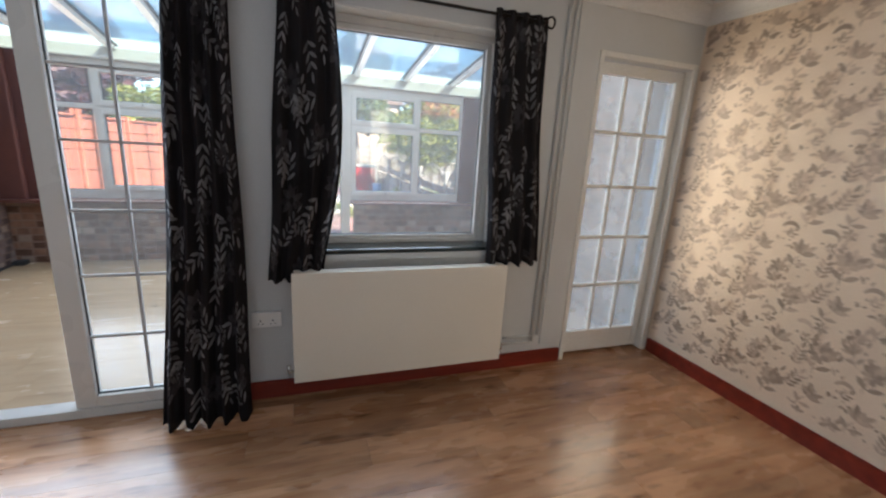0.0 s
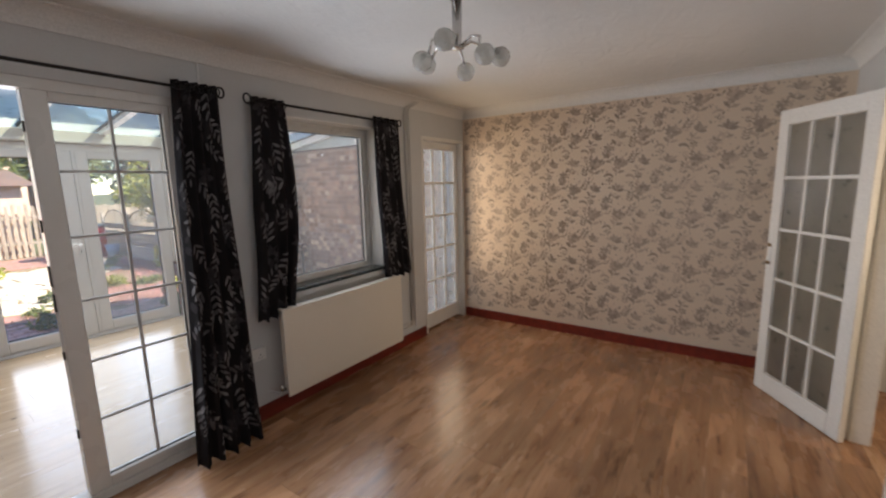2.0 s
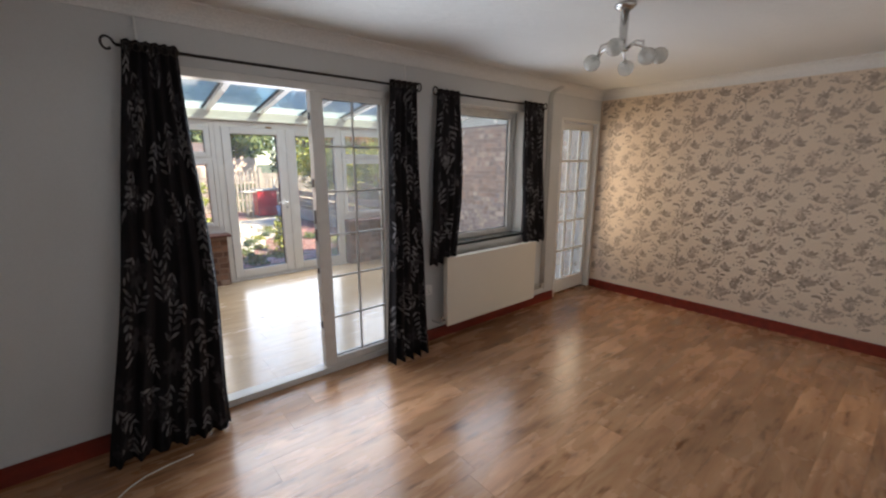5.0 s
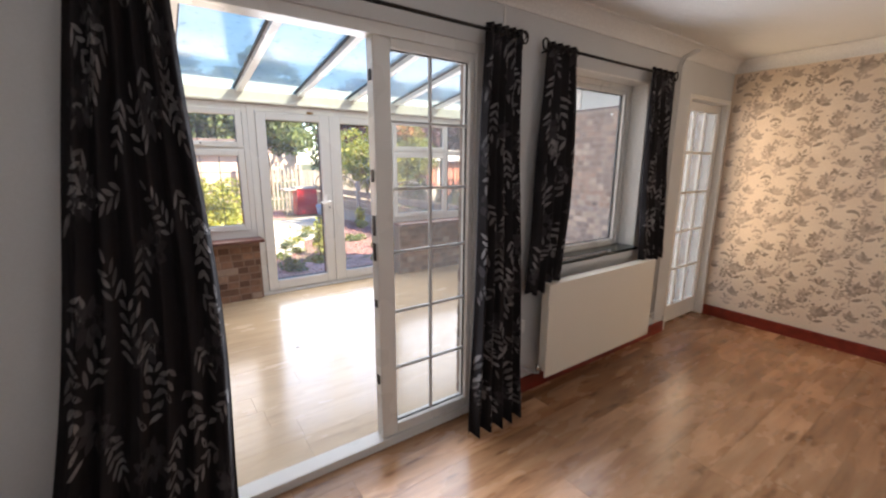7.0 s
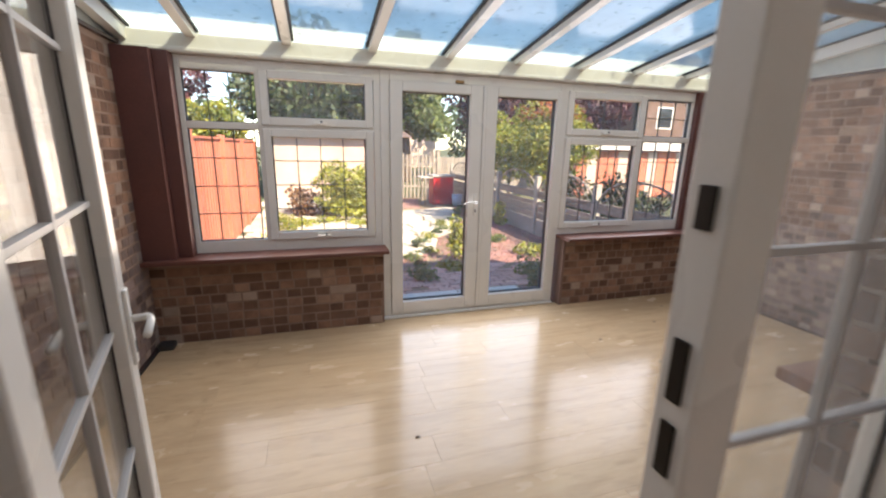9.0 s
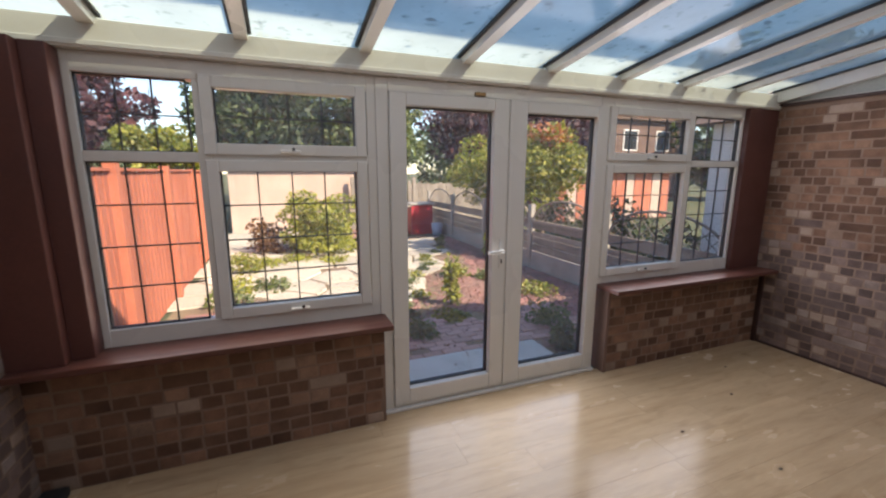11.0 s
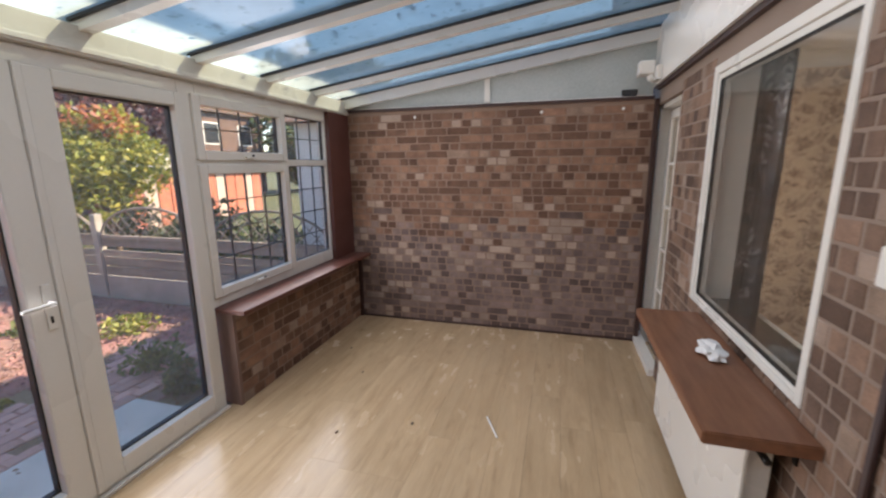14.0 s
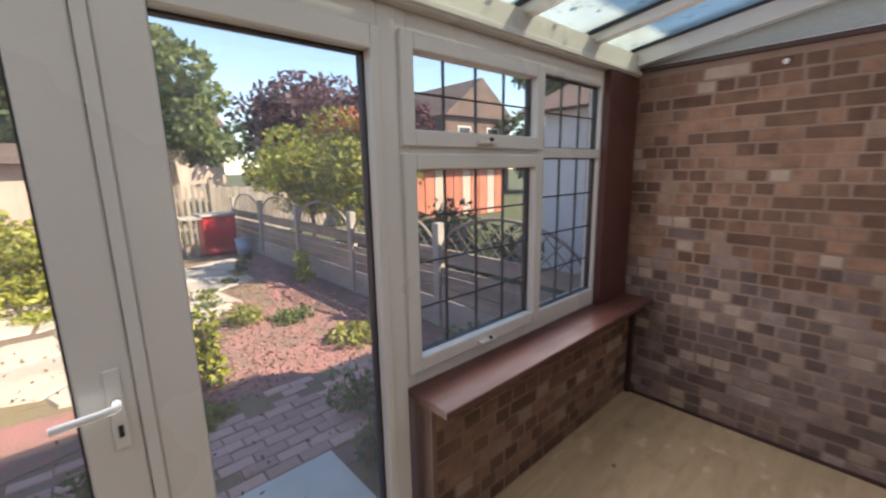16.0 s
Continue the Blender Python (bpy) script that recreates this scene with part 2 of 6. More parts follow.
M = {
    "wall": simple("wall_paint", (0.60, 0.60, 0.585), (0.57, 0.565, 0.55), 0.75, fine=140, bump=0.05, grain=0.03),
    "white": simple("white_gloss", (0.80, 0.78, 0.73), (0.76, 0.74, 0.69), 0.35, fine=90, bump=0.05),
    "cove": simple("cove_paint", (0.76, 0.75, 0.72), (0.72, 0.71, 0.68), 0.7, fine=90, bump=0.1),
    "ceiling": artex("ceiling_artex", (0.74, 0.73, 0.70)),
    "upvc": simple("white_plastic", (0.72, 0.70, 0.66), (0.69, 0.67, 0.62), 0.28, fine=120, bump=0.0, rough_vary=0.05, grain=0.015),
    "grey_bar": simple("grey_plastic_bar", (0.50, 0.49, 0.48), (0.46, 0.45, 0.44), 0.35, bump=0.0, grain=0.02),
    "gasket": simple("black_rubber", (0.02, 0.02, 0.022), (0.03, 0.03, 0.03), 0.55),
    "lead": simple("lead_strip", (0.05, 0.05, 0.055), (0.09, 0.09, 0.09), 0.5, metal=0.4),
    "floor": laminate("oak_laminate", (0.22, 0.10, 0.048), (0.40, 0.215, 0.112), (0.52, 0.315, 0.18), 0.26, 1.35, 0.1),
    "pale_floor": laminate("pale_laminate", (0.45, 0.315, 0.185), (0.53, 0.385, 0.235), (0.58, 0.43, 0.27), 0.23, 0.35, 0.35),
    "slab": simple("screed", (0.10, 0.08, 0.06), rough=0.9),
    "mahogany": simple("mahogany_stain", (0.22, 0.026, 0.013), (0.15, 0.018, 0.01), 0.38, big=3, fine=40, stretch=(1, 6, 6), bump=0.1),
    "paper": simple("wallpaper_ground", (0.74, 0.61, 0.475), (0.70, 0.575, 0.445), 0.62, fine=200, bump=0.1),
    "print": simple("wallpaper_print", (0.46, 0.36, 0.28), (0.52, 0.415, 0.325), 0.5, fine=90, bump=0.05, island=0.3),
    "cloth": matt(simple("black_cloth", (0.017, 0.015, 0.0155), (0.024, 0.021, 0.022), 0.95, fine=400, bump=0.3, big=5)),
    "cloth_print": simple("cloth_leaf_print", (0.19, 0.18, 0.178), (0.11, 0.10, 0.10), 0.85, fine=260, bump=0.2, big=9, island=0.5),
    "cloth_ghost": matt(simple("cloth_flower_print", (0.055, 0.051, 0.053), (0.035, 0.032, 0.033), 0.9, fine=260, bump=0.2, big=9, island=0.4)),
    "iron": simple("black_iron", (0.022, 0.019, 0.017), (0.035, 0.028, 0.024), 0.45, metal=0.7),
    "chrome": simple("satin_chrome", (0.62, 0.60, 0.57), (0.55, 0.53, 0.5), 0.2, metal=1.0),
    "brass": simple("aged_brass", (0.32, 0.2, 0.09), (0.22, 0.13, 0.06), 0.35, metal=0.9),
    "radiator": simple("radiator_enamel", (0.77, 0.715, 0.61), (0.75, 0.695, 0.59), 0.4, fine=100, bump=0.0, grain=0.015),
    "slate": simple("dark_tile_sill", (0.018, 0.028, 0.03), (0.028, 0.036, 0.036), 0.12, fine=90, bump=0.05),
    "sill": simple("brown_stained_sill", (0.13, 0.050, 0.037), (0.10, 0.038, 0.03), 0.42, big=2.5, fine=35, stretch=(1.5, 9, 9), bump=0.1),
    "shelf_timber": simple("orange_brown_timber", (0.24, 0.105, 0.055), (0.18, 0.078, 0.043), 0.42, big=2.5, fine=35, stretch=(1.5, 9, 9), bump=0.1),
    "end_board": simple("faded_brown_board", (0.20, 0.125, 0.10), (0.16, 0.10, 0.08), 0.6, big=3, fine=40, stretch=(6, 6, 1), bump=0.15),
    "cladding": simple("brown_cladding", (0.115, 0.042, 0.034), (0.095, 0.036, 0.03), 0.5, big=3, fine=60, bump=0.06),
    "brown_edge": simple("brown_trim", (0.05, 0.022, 0.018), (0.035, 0.016, 0.014), 0.5),
    "brick": brick_material("buff_brown_brick", (0.108, 0.056, 0.036), (0.182, 0.103, 0.068), (0.29, 0.20, 0.15)),
    "house_face": brick_material("brown_header_brick", (0.095, 0.058, 0.042), (0.165, 0.105, 0.075), (0.26, 0.19, 0.145)),
    "grey_brick": brick_material("grey_brown_brick", (0.10, 0.068, 0.060), (0.162, 0.117, 0.105), (0.29, 0.235, 0.21)),
    "pale_brick": simple("pale_brick", (0.36, 0.27, 0.215), (0.29, 0.21, 0.165), 0.85, big=9, fine=160, vary=0.25, bump=0.5, depth=0.002, shift=True),
    "dull_mortar": simple("dull_mortar", (0.28, 0.19, 0.145), (0.20, 0.135, 0.103), 0.95, big=2.2, fine=180, bump=0.5, depth=0.003),
    "mortar": simple("mortar", (0.29, 0.22, 0.175), (0.24, 0.18, 0.145), 0.95, fine=180, bump=0.5, depth=0.003),
    "glass": glass_material("window_glass"),
    "textured_glass": glass_material("textured_door_glass", (0.95, 0.94, 0.90), 0.26),
    "double_glass": glass_material("double_glazing", (0.97, 0.97, 0.96), 0.08),
    "obscure": sheet_material("reeded_glass", (0.78, 0.75, 0.69), 0.3, 0.5),
    "poly": sheet_material("polycarbonate", (0.66, 0.78, 0.73), 0.30, 0.0, 0.68),
    "infill": simple("opal_infill", (0.42, 0.45, 0.44), (0.36, 0.40, 0.39), 0.4, big=2.5),
    "shade": sheet_material("lamp_glass", (0.85, 0.84, 0.80), 0.45),
    "socket": simple("socket_plastic", (0.78, 0.77, 0.74), rough=0.35, bump=0.0, grain=0.015),
    "pine": simple("pine_board", (0.55, 0.30, 0.09), (0.46, 0.24, 0.07), 0.45, big=4, fine=30, stretch=(1, 8, 8)),
    "cable": simple("white_cable", (0.7, 0.68, 0.62), rough=0.5),
    "tissue": simple("white_tissue", (0.8, 0.8, 0.8), rough=0.9, fine=50, bump=0.4, depth=0.004),
    "moss": simple("roof_debris", (0.03, 0.03, 0.025), (0.06, 0.05, 0.03), 0.95),
    "concrete": simple("concrete", (0.60, 0.63, 0.59), (0.50, 0.53, 0.49), 0.9, big=4, fine=120, bump=0.4),
    "concrete_post": simple("concrete_post", (0.40, 0.37, 0.33), (0.31, 0.29, 0.26), 0.95, big=3, fine=120, bump=0.4),
    "soil": simple("garden_soil", (0.17, 0.12, 0.085), (0.2, 0.165, 0.09), 0.95, big=0.8, fine=30, bump=0.6, depth=0.01),
    "grass": simple("far_grass", (0.05, 0.065, 0.022), (0.085, 0.085, 0.035), 0.95, big=0.2, fine=12, bump=0.6, depth=0.02),
    "gravel": simple("pink_gravel", (0.34, 0.16, 0.145), (0.19, 0.135, 0.105), 0.95, big=2.4, fine=70, bump=0.8, depth=0.012),
    "pebble": simple("pink_pebbles", (0.34, 0.165, 0.15), (0.2, 0.13, 0.11), 0.9, big=3, fine=90, island=0.45),
    "stone": simple("crazy_paving_stone", (0.46, 0.415, 0.34), (0.37, 0.34, 0.29), 0.85, big=2, fine=60, bump=0.4, island=0.25),
    "paver": simple("block_paver", (0.46, 0.29, 0.25), (0.38, 0.27, 0.235), 0.9, big=3, fine=90, bump=0.5, vary=0.25),
    "red_fence": simple("red_stained_fence", (0.45, 0.15, 0.085), (0.36, 0.11, 0.062), 0.8, big=1.5, fine=30, stretch=(6, 6, 1), vary=0.14, bump=0.3),
    "shed_red": simple("dull_red_paint", (0.22, 0.065, 0.055), (0.28, 0.15, 0.13), 0.8, big=1.2, stretch=(2, 2, 0.3)),
    "grey_fence": simple("weathered_fence", (0.31, 0.265, 0.215), (0.22, 0.19, 0.16), 0.9, big=2, fine=40, stretch=(6, 1, 6), vary=0.2, bump=0.4),
    "render": simple("white_render", (0.70, 0.71, 0.72), (0.64, 0.65, 0.66), 0.9, fine=60, bump=0.4),
    "pink_wall": simple("pale_garage_wall", (0.50, 0.38, 0.31), (0.44, 0.33, 0.27), 0.9, fine=40, bump=0.3),
    "house_brick": simple("far_house_brick", (0.14, 0.085, 0.065), (0.11, 0.07, 0.055), 0.9, fine=25),
    "roof_tile": simple("roof_tile", (0.13, 0.08, 0.06), (0.09, 0.065, 0.055), 0.85, fine=14, bump=0.5, depth=0.01),
    "dark_pane": simple("dark_window", (0.03, 0.035, 0.04), rough=0.08, bump=0),
    "red_paint": simple("red_plastic", (0.42, 0.02, 0.025), (0.33, 0.015, 0.02), 0.45),
    "blue_paint": simple("pale_blue_plastic", (0.35, 0.45, 0.6), rough=0.5),
    "bark": simple("bark", (0.10, 0.07, 0.05), (0.15, 0.11, 0.08), 0.95, fine=40, stretch=(4, 4, 1), bump=0.6, depth=0.01),
    "leaf_lime": leaf_material("lime_leaves", (0.11, 0.15, 0.025), (0.22, 0.25, 0.035), (0.36, 0.33, 0.05)),
    "leaf_red": leaf_material("red_leaves", (0.25, 0.06, 0.03), (0.42, 0.13, 0.05), (0.5, 0.22, 0.06)),
    "leaf_green": leaf_material("green_leaves", (0.085, 0.12, 0.04), (0.15, 0.195, 0.065), (0.22, 0.26, 0.09), 0.45),
    "leaf_dark": leaf_material("dark_leaves", (0.04, 0.065, 0.03), (0.07, 0.105, 0.045), (0.12, 0.155, 0.065), 0.45),
    "leaf_purple": leaf_material("purple_leaves", (0.045, 0.018, 0.028), (0.085, 0.03, 0.042), (0.14, 0.05, 0.055)),
    "leaf_yellow": leaf_material("yellow_green_leaves", (0.16, 0.2, 0.03), (0.3, 0.32, 0.04), (0.42, 0.42, 0.06)),
    "leaf_dry": leaf_material("dry_leaves", (0.12, 0.06, 0.03), (0.18, 0.09, 0.04), (0.24, 0.14, 0.06)),
}


# ---- building helpers ----
def box(bm, x0, x1, y0, y1, z0, z1):
    v = [bm.verts.new(p) for p in ((x0, y0, z0), (x1, y0, z0), (x1, y1, z0), (x0, y1, z0), (x0, y0, z1), (x1, y0, z1), (x1, y1, z1), (x0, y1, z1))]
    for f in ((3, 2, 1, 0), (4, 5, 6, 7), (0, 1, 5, 4), (1, 2, 6, 5), (2, 3, 7, 6), (3, 0, 4, 7)):
        bm.faces.new([v[k] for k in f])
    return v


def boxed(*dims, bevel=0.0):
    bm = bmesh.new()
    box(bm, *dims)
    if bevel:
        bmesh.ops.bevel(bm, geom=bm.edges[:], offset=bevel, segments=2, affect="EDGES", profile=0.6)
    return bm


def boxes(*many, bevel=0.0):
    bm = bmesh.new()
    for d in many:
        box(bm, *d)
    if bevel:
        bmesh.ops.bevel(bm, geom=bm.edges[:], offset=bevel, segments=1, affect="EDGES")
    return bm


def tube(bm, points, r, seg=10, cap=True, taper=None):
    """A round bar through the points; taper gives a radius for each."""
    pts = [Vector(p) for p in points]
    rings, side = [], None
    for k, p in enumerate(pts):
        d = (pts[min(k + 1, len(pts) - 1)] - pts[max(k - 1, 0)]).normalized()
        if side is None:
            side = d.cross(Vector((0, 0, 1)) if abs(d.z) < 0.9 else Vector((1, 0, 0))).normalized()
        side = (side - d * side.dot(d)).normalized()
        up = d.cross(side)
        rr = taper[k] if taper else r
        rings.append([bm.verts.new(p + (side * math.cos(a) + up * math.sin(a)) * rr) for a in (2 * math.pi * i / seg for i in range(seg))])
    for a, b in zip(rings, rings[1:]):
        for i in range(seg):
            bm.faces.new((a[i], a[(i + 1) % seg], b[(i + 1) % seg], b[i]))
    if cap:
        bm.faces.new(rings[0][::-1]), bm.faces.new(rings[-1])
    return bm


def tubed(points, r, seg=10, taper=None):
    return tube(bmesh.new(), points, r, seg, True, taper)


def ball(centre, r, sub=2, squash=(1, 1, 1)):
    bm = bmesh.new()
    bmesh.ops.create_icosphere(bm, subdivisions=sub, radius=r)
    for v in bm.verts:
        v.co = Vector(centre) + Vector((v.co.x * squash[0], v.co.y * squash[1], v.co.z * squash[2]))
    return bm


def world_pose(ob):
    """Where an object stands, from its own pose and its parents'."""
    return (world_pose(ob.parent) @ ob.matrix_parent_inverse if ob.parent else Matrix()) @ ob.matrix_basis


def part(name, bm, material, parent=None, label="", smooth=False):
    """Links a bmesh as ONE mesh object under a thing or a part."""
    me = bpy.data.meshes.new(name)
    bmesh.ops.recalc_face_normals(bm, faces=bm.faces[:])
    bm.to_mesh(me)
    bm.free()
    me.materials.append(M[material])
    if smooth:
        me.polygons.foreach_set("use_smooth", [True] * len(me.polygons))
    ob = new(name, me)
    if parent is not None:
        ob.parent = parent
        ob.matrix_parent_inverse = world_pose(parent).inverted()
    return tagged(ob, label)


def raw(name, verts, faces, material, parent=None, label="", kind="", smooth=False):
    me = bpy.data.meshes.new(name)
    me.from_pydata(verts, [], faces)
    me.materials.append(M[material])
    if smooth:
        me.polygons.foreach_set("use_smooth", [True] * len(me.polygons))
    ob = new(name, me)
    if parent is not None:
        ob.parent = parent
        ob.matrix_parent_inverse = world_pose(parent).inverted()
    return tagged(ob, label, kind=kind)


def thing(name, label, category, group="", kind="", at=None):
    ob = new(name)
    ob.empty_display_size = 0.05
    if at is not None:
        ob.matrix_basis = at
    return tagged(ob, label, category, group, kind)


# ---- structure: the house ----
def setting(name, bm, material, label, category, smooth=False):
    return tagged(part(name, bm, material, None, "", smooth), label, category, kind="structure")


IN, OUT, MID = 2.56, 2.76, 2.70            # garden-side house wall: inner face, brick face, and where plaster meets brick
WEST, EAST, SOUTH, TOP = -3.2, 3.02, -0.745, 2.40
LF = -0.042                                # living room floor, a little below the sunroom's
PATIO, WINDOW, SIDE = (-1.56, 0.01, 0.0, 2.09), (0.43, 1.585, 0.81, 2.075), (2.20, 3.0, 0.0, 2.06)


def pierced(x0, x1, y0, y1, z1, holes, z0=0.0):
    """Boxes of a wall along x with openings (x0, x1, z0, z1) from left to right."""
    out, x = [], x0
    for a, b, lo, hi in holes:
        out += [(x, a, y0, y1, z0, z1), (a, b, y0, y1, hi, z1)]
        if lo > 0:
            out.append((a, b, y0, y1, z0, lo))
        x = b
    return out + [(x, x1, y0, y1, z0, z1)]


HOLES = (PATIO, WINDOW, SIDE)
wall_north = setting("wall_north", boxes(*pierced(WEST, EAST, IN, MID, TOP, HOLES, LF - 0.02)), "wall", "pale grey painted plaster wall with openings to the sunroom", "wall")
wall_outer = setting("wall_outer", boxes(*pierced(WEST - 0.3, EAST + 0.12, MID, OUT - 0.003, 2.62, ((PATIO[0], -0.047, 0.0, PATIO[3]), WINDOW, SIDE))), "mortar", "buff brown brick house wall inside the sunroom", "wall")
wall_east = setting("wall_east", boxed(EAST, EAST + 0.12, SOUTH - 0.1, MID, LF - 0.02, TOP), "paper", "cream wallpapered wall with a taupe floral print", "wall")
wall_south = setting("wall_south", boxes((WEST, 1.36, SOUTH - 0.1, SOUTH, LF - 0.02, TOP), (1.36, 2.11, SOUTH - 0.1, SOUTH, 2.04, TOP), (2.11, EAST, SOUTH - 0.1, SOUTH, LF - 0.02, TOP)), "wall", "pale painted plaster wall with a doorway", "wall")
wall_west = setting("wall_west", boxed(WEST - 0.1, WEST, SOUTH - 0.1, IN, LF - 0.02, TOP), "wall", "plain pale painted plaster wall", "wall")
ceiling = setting("ceiling", boxed(WEST - 0.1, EAST + 0.12, SOUTH - 1.9, MID, TOP, TOP + 0.12), "ceiling", "off-white ceiling with a swirled artex texture", "ceiling")
hall_wall = setting("wall_hall", boxes((0.6, 0.7, -2.5, SOUTH - 0.1, LF - 0.02, TOP), (EAST, EAST + 0.1, -2.5, SOUTH - 0.1, LF - 0.02, TOP), (0.6, EAST + 0.1, -2.6, -2.5, LF - 0.02, TOP)), "wall", "plain pale hallway walls beyond the doorway", "wall")
floor = setting("floor", boxed(WEST - 0.1, EAST + 0.12, -2.6, MID, LF - 0.12, LF - 0.012), "slab", "oak laminate floor laid in planks", "floor")
sun_floor = setting("floor_sunroom", boxed(-2.5, 3.0, MID, 5.72, -0.12, -0.012), "slab", "pale oak laminate floor laid in planks", "floor")

# unseen upper storey and roof over the rooms, added to shade sunroom and garden
setting("wall_upper", boxed(-7.0, 7.5, -5.0, OUT, 2.62, 4.9), "house_brick", "plain brick upper storey of the house, unseen, sized for its shadow", "wall")
setting("wall_lower", boxes((-7.0, -3.52, -5.0, OUT - 0.02, -0.2, 2.618), (3.16, 7.5, -5.0, OUT - 0.02, -0.2, 2.618), (-3.5, 3.14, -5.0, -2.72, -0.2, 2.618)), "house_brick", "plain brick lower storey of the house and its neighbour", "wall")
roof_bm = bmesh.new()
ridge = [(-7.3, -5.4, 4.85), (7.8, -5.4, 4.85), (7.8, 3.05, 4.85), (-7.3, 3.05, 4.85), (-7.3, -1.2, 7.2), (7.8, -1.2, 7.2)]
rv = [roof_bm.verts.new(p) for p in ridge]
for f in ((0, 1, 5, 4), (2, 3, 4, 5), (0, 4, 3), (1, 2, 5), (0, 3, 2, 1)):
    roof_bm.faces.new([rv[k] for k in f])
setting("roof", roof_bm, "roof_tile", "tiled pitched roof of the house, unseen, sized for its shadow", "roof")


# ---- coving, skirting and architraves ----
def cove(name, start, end, inward, label):
    """A concave plaster cove between wall and ceiling."""
    s, e, w = Vector(start), Vector(end), Vector(inward)
    prof = [(0.0, 0.0), (0.012, 0.0)] + [(0.012 + 0.088 * (1 - math.cos(a)), 0.088 * math.sin(a) + 0.004) for a in (radians(d) for d in (10, 25, 40, 55, 70, 90))] + [(0.1, 0.1), (0, 0.1)]
    bm = bmesh.new()
    rows = [[bm.verts.new(p + w * a + Vector((0, 0, TOP - 0.1 + b))) for a, b in prof] for p in (s, e)]
    k = len(prof)
    for i in range(k):
        bm.faces.new((rows[0][i], rows[0][(i + 1) % k], rows[1][(i + 1) % k], rows[1][i]))
    bm.faces.new(rows[0][::-1]), bm.faces.new(rows[1])
    return setting(name, bm, "cove", label, "coving")


for nm, a, b, w in (("trim_north", (WEST, IN, 0), (EAST, IN, 0), (0, -1, 0)), ("trim_east", (EAST, SOUTH, 0), (EAST, IN, 0), (-1, 0, 0)),
                    ("trim_south", (WEST, SOUTH, 0), (EAST, SOUTH, 0), (0, 1, 0)), ("trim_west", (WEST, SOUTH, 0), (WEST, IN, 0), (1, 0, 0))):
    cove(nm, a, b, w, "off-white concave plaster coving under the ceiling")


def skirting(name, x0, x1, y0, y1, material="mahogany", high=0.105, label="dark mahogany stained skirting board"):
    bm = boxed(x0, x1, y0, y1, LF, LF + high)
    bmesh.ops.bevel(bm, geom=[e for e in bm.edges if all(v.co.z > LF + high - 0.001 for v in e.verts)], offset=0.007, segments=2, affect="EDGES")
    return setting(name, bm, material, label, "skirting")


skirting("baseboard_north", 0.012, 2.19, IN - 0.018, IN)
skirting("baseboard_north_west", WEST, -1.56, IN - 0.018, IN)
skirting("baseboard_east", EAST - 0.018, EAST, SOUTH, IN - 0.018)
skirting("baseboard_south", WEST, 1.30, SOUTH, SOUTH + 0.018)
skirting("baseboard_south_east", 2.17, EAST - 0.018, SOUTH, SOUTH + 0.018)
skirting("baseboard_hall", 0.7, EAST, -2.5, -2.482)


def casing(name, x0, x1, y0, y1, high, w, material, label):
    """A door lining or architrave: two uprights and a head."""
    return setting(name, boxes((x0, x0 + w, y0, y1, LF, high), (x1 - w, x1, y0, y1, LF, high), (x0 + w, x1 - w, y0, y1, high - w, high), bevel=0.003), material, label, "door frame")


casing("trim_hall_door", 1.30, 2.17, SOUTH, SOUTH + 0.016, 2.10, 0.062, "white", "white painted architrave round the doorway")
casing("trim_hall_lining", 1.36, 2.11, SOUTH - 0.1, SOUTH - 0.001, 2.04, 0.025, "white", "white painted lining of the doorway")
casing("trim_side_door", 2.20, 3.0, IN - 0.012, MID + 0.02, 2.06, 0.035, "white", "cream painted frame of the glazed side door")


# ---- glazed doors and windows ----
def rails(bm, x0, x1, y0, y1, z0, z1, w, top=None, bottom=None, left=None, right=None):
    t, b, l, r = top or w, bottom or w, left or w, right or w
    box(bm, x0, x0 + l, y0, y1, z0, z1), box(bm, x1 - r, x1, y0, y1, z0, z1)
    box(bm, x0 + l, x1 - r, y0, y1, z1 - t, z1), box(bm, x0 + l, x1 - r, y0, y1, z0, z0 + b)


def pane(parent, x0, x1, y, z0, z1, material="glass", name="pane"):
    ob = part(name, boxed(x0, x1, y - 0.003, y + 0.003, z0, z1), material, parent, "clear glass pane" if material != "obscure" else "obscured reeded glass pane")
    ob.visible_shadow = False
    return ob


def bead(parent, x0, x1, y, z0, z1, w=0.006, d=0.02):
    """The black gasket round a pane."""
    bm = bmesh.new()
    rails(bm, x0 - 0.001, x1 + 0.001, y - d, y + d, z0 - 0.001, z1 + 0.001, w)
    return part("gasket", bm, "gasket", parent, "black rubber gasket")


def bars(parent, x0, x1, y, z0, z1, cols, rows, w, d, material, name, label, outer=0.0):
    """Glazing bars or lead strips, each one a part."""
    for k in range(1, cols):
        x = x0 + (x1 - x0) * k / cols
        part(name, boxed(x - w / 2, x + w / 2, y - d, y + d, z0, z1, bevel=min(w, d) * 0.2), material, parent, label)
    for k in range(1, rows):
        z = z0 + (z1 - z0) * k / rows
        part(name, boxed(x0, x1, y - d * 0.9, y + d * 0.9, z - w / 2, z + w / 2, bevel=min(w, d) * 0.2), material, parent, label)


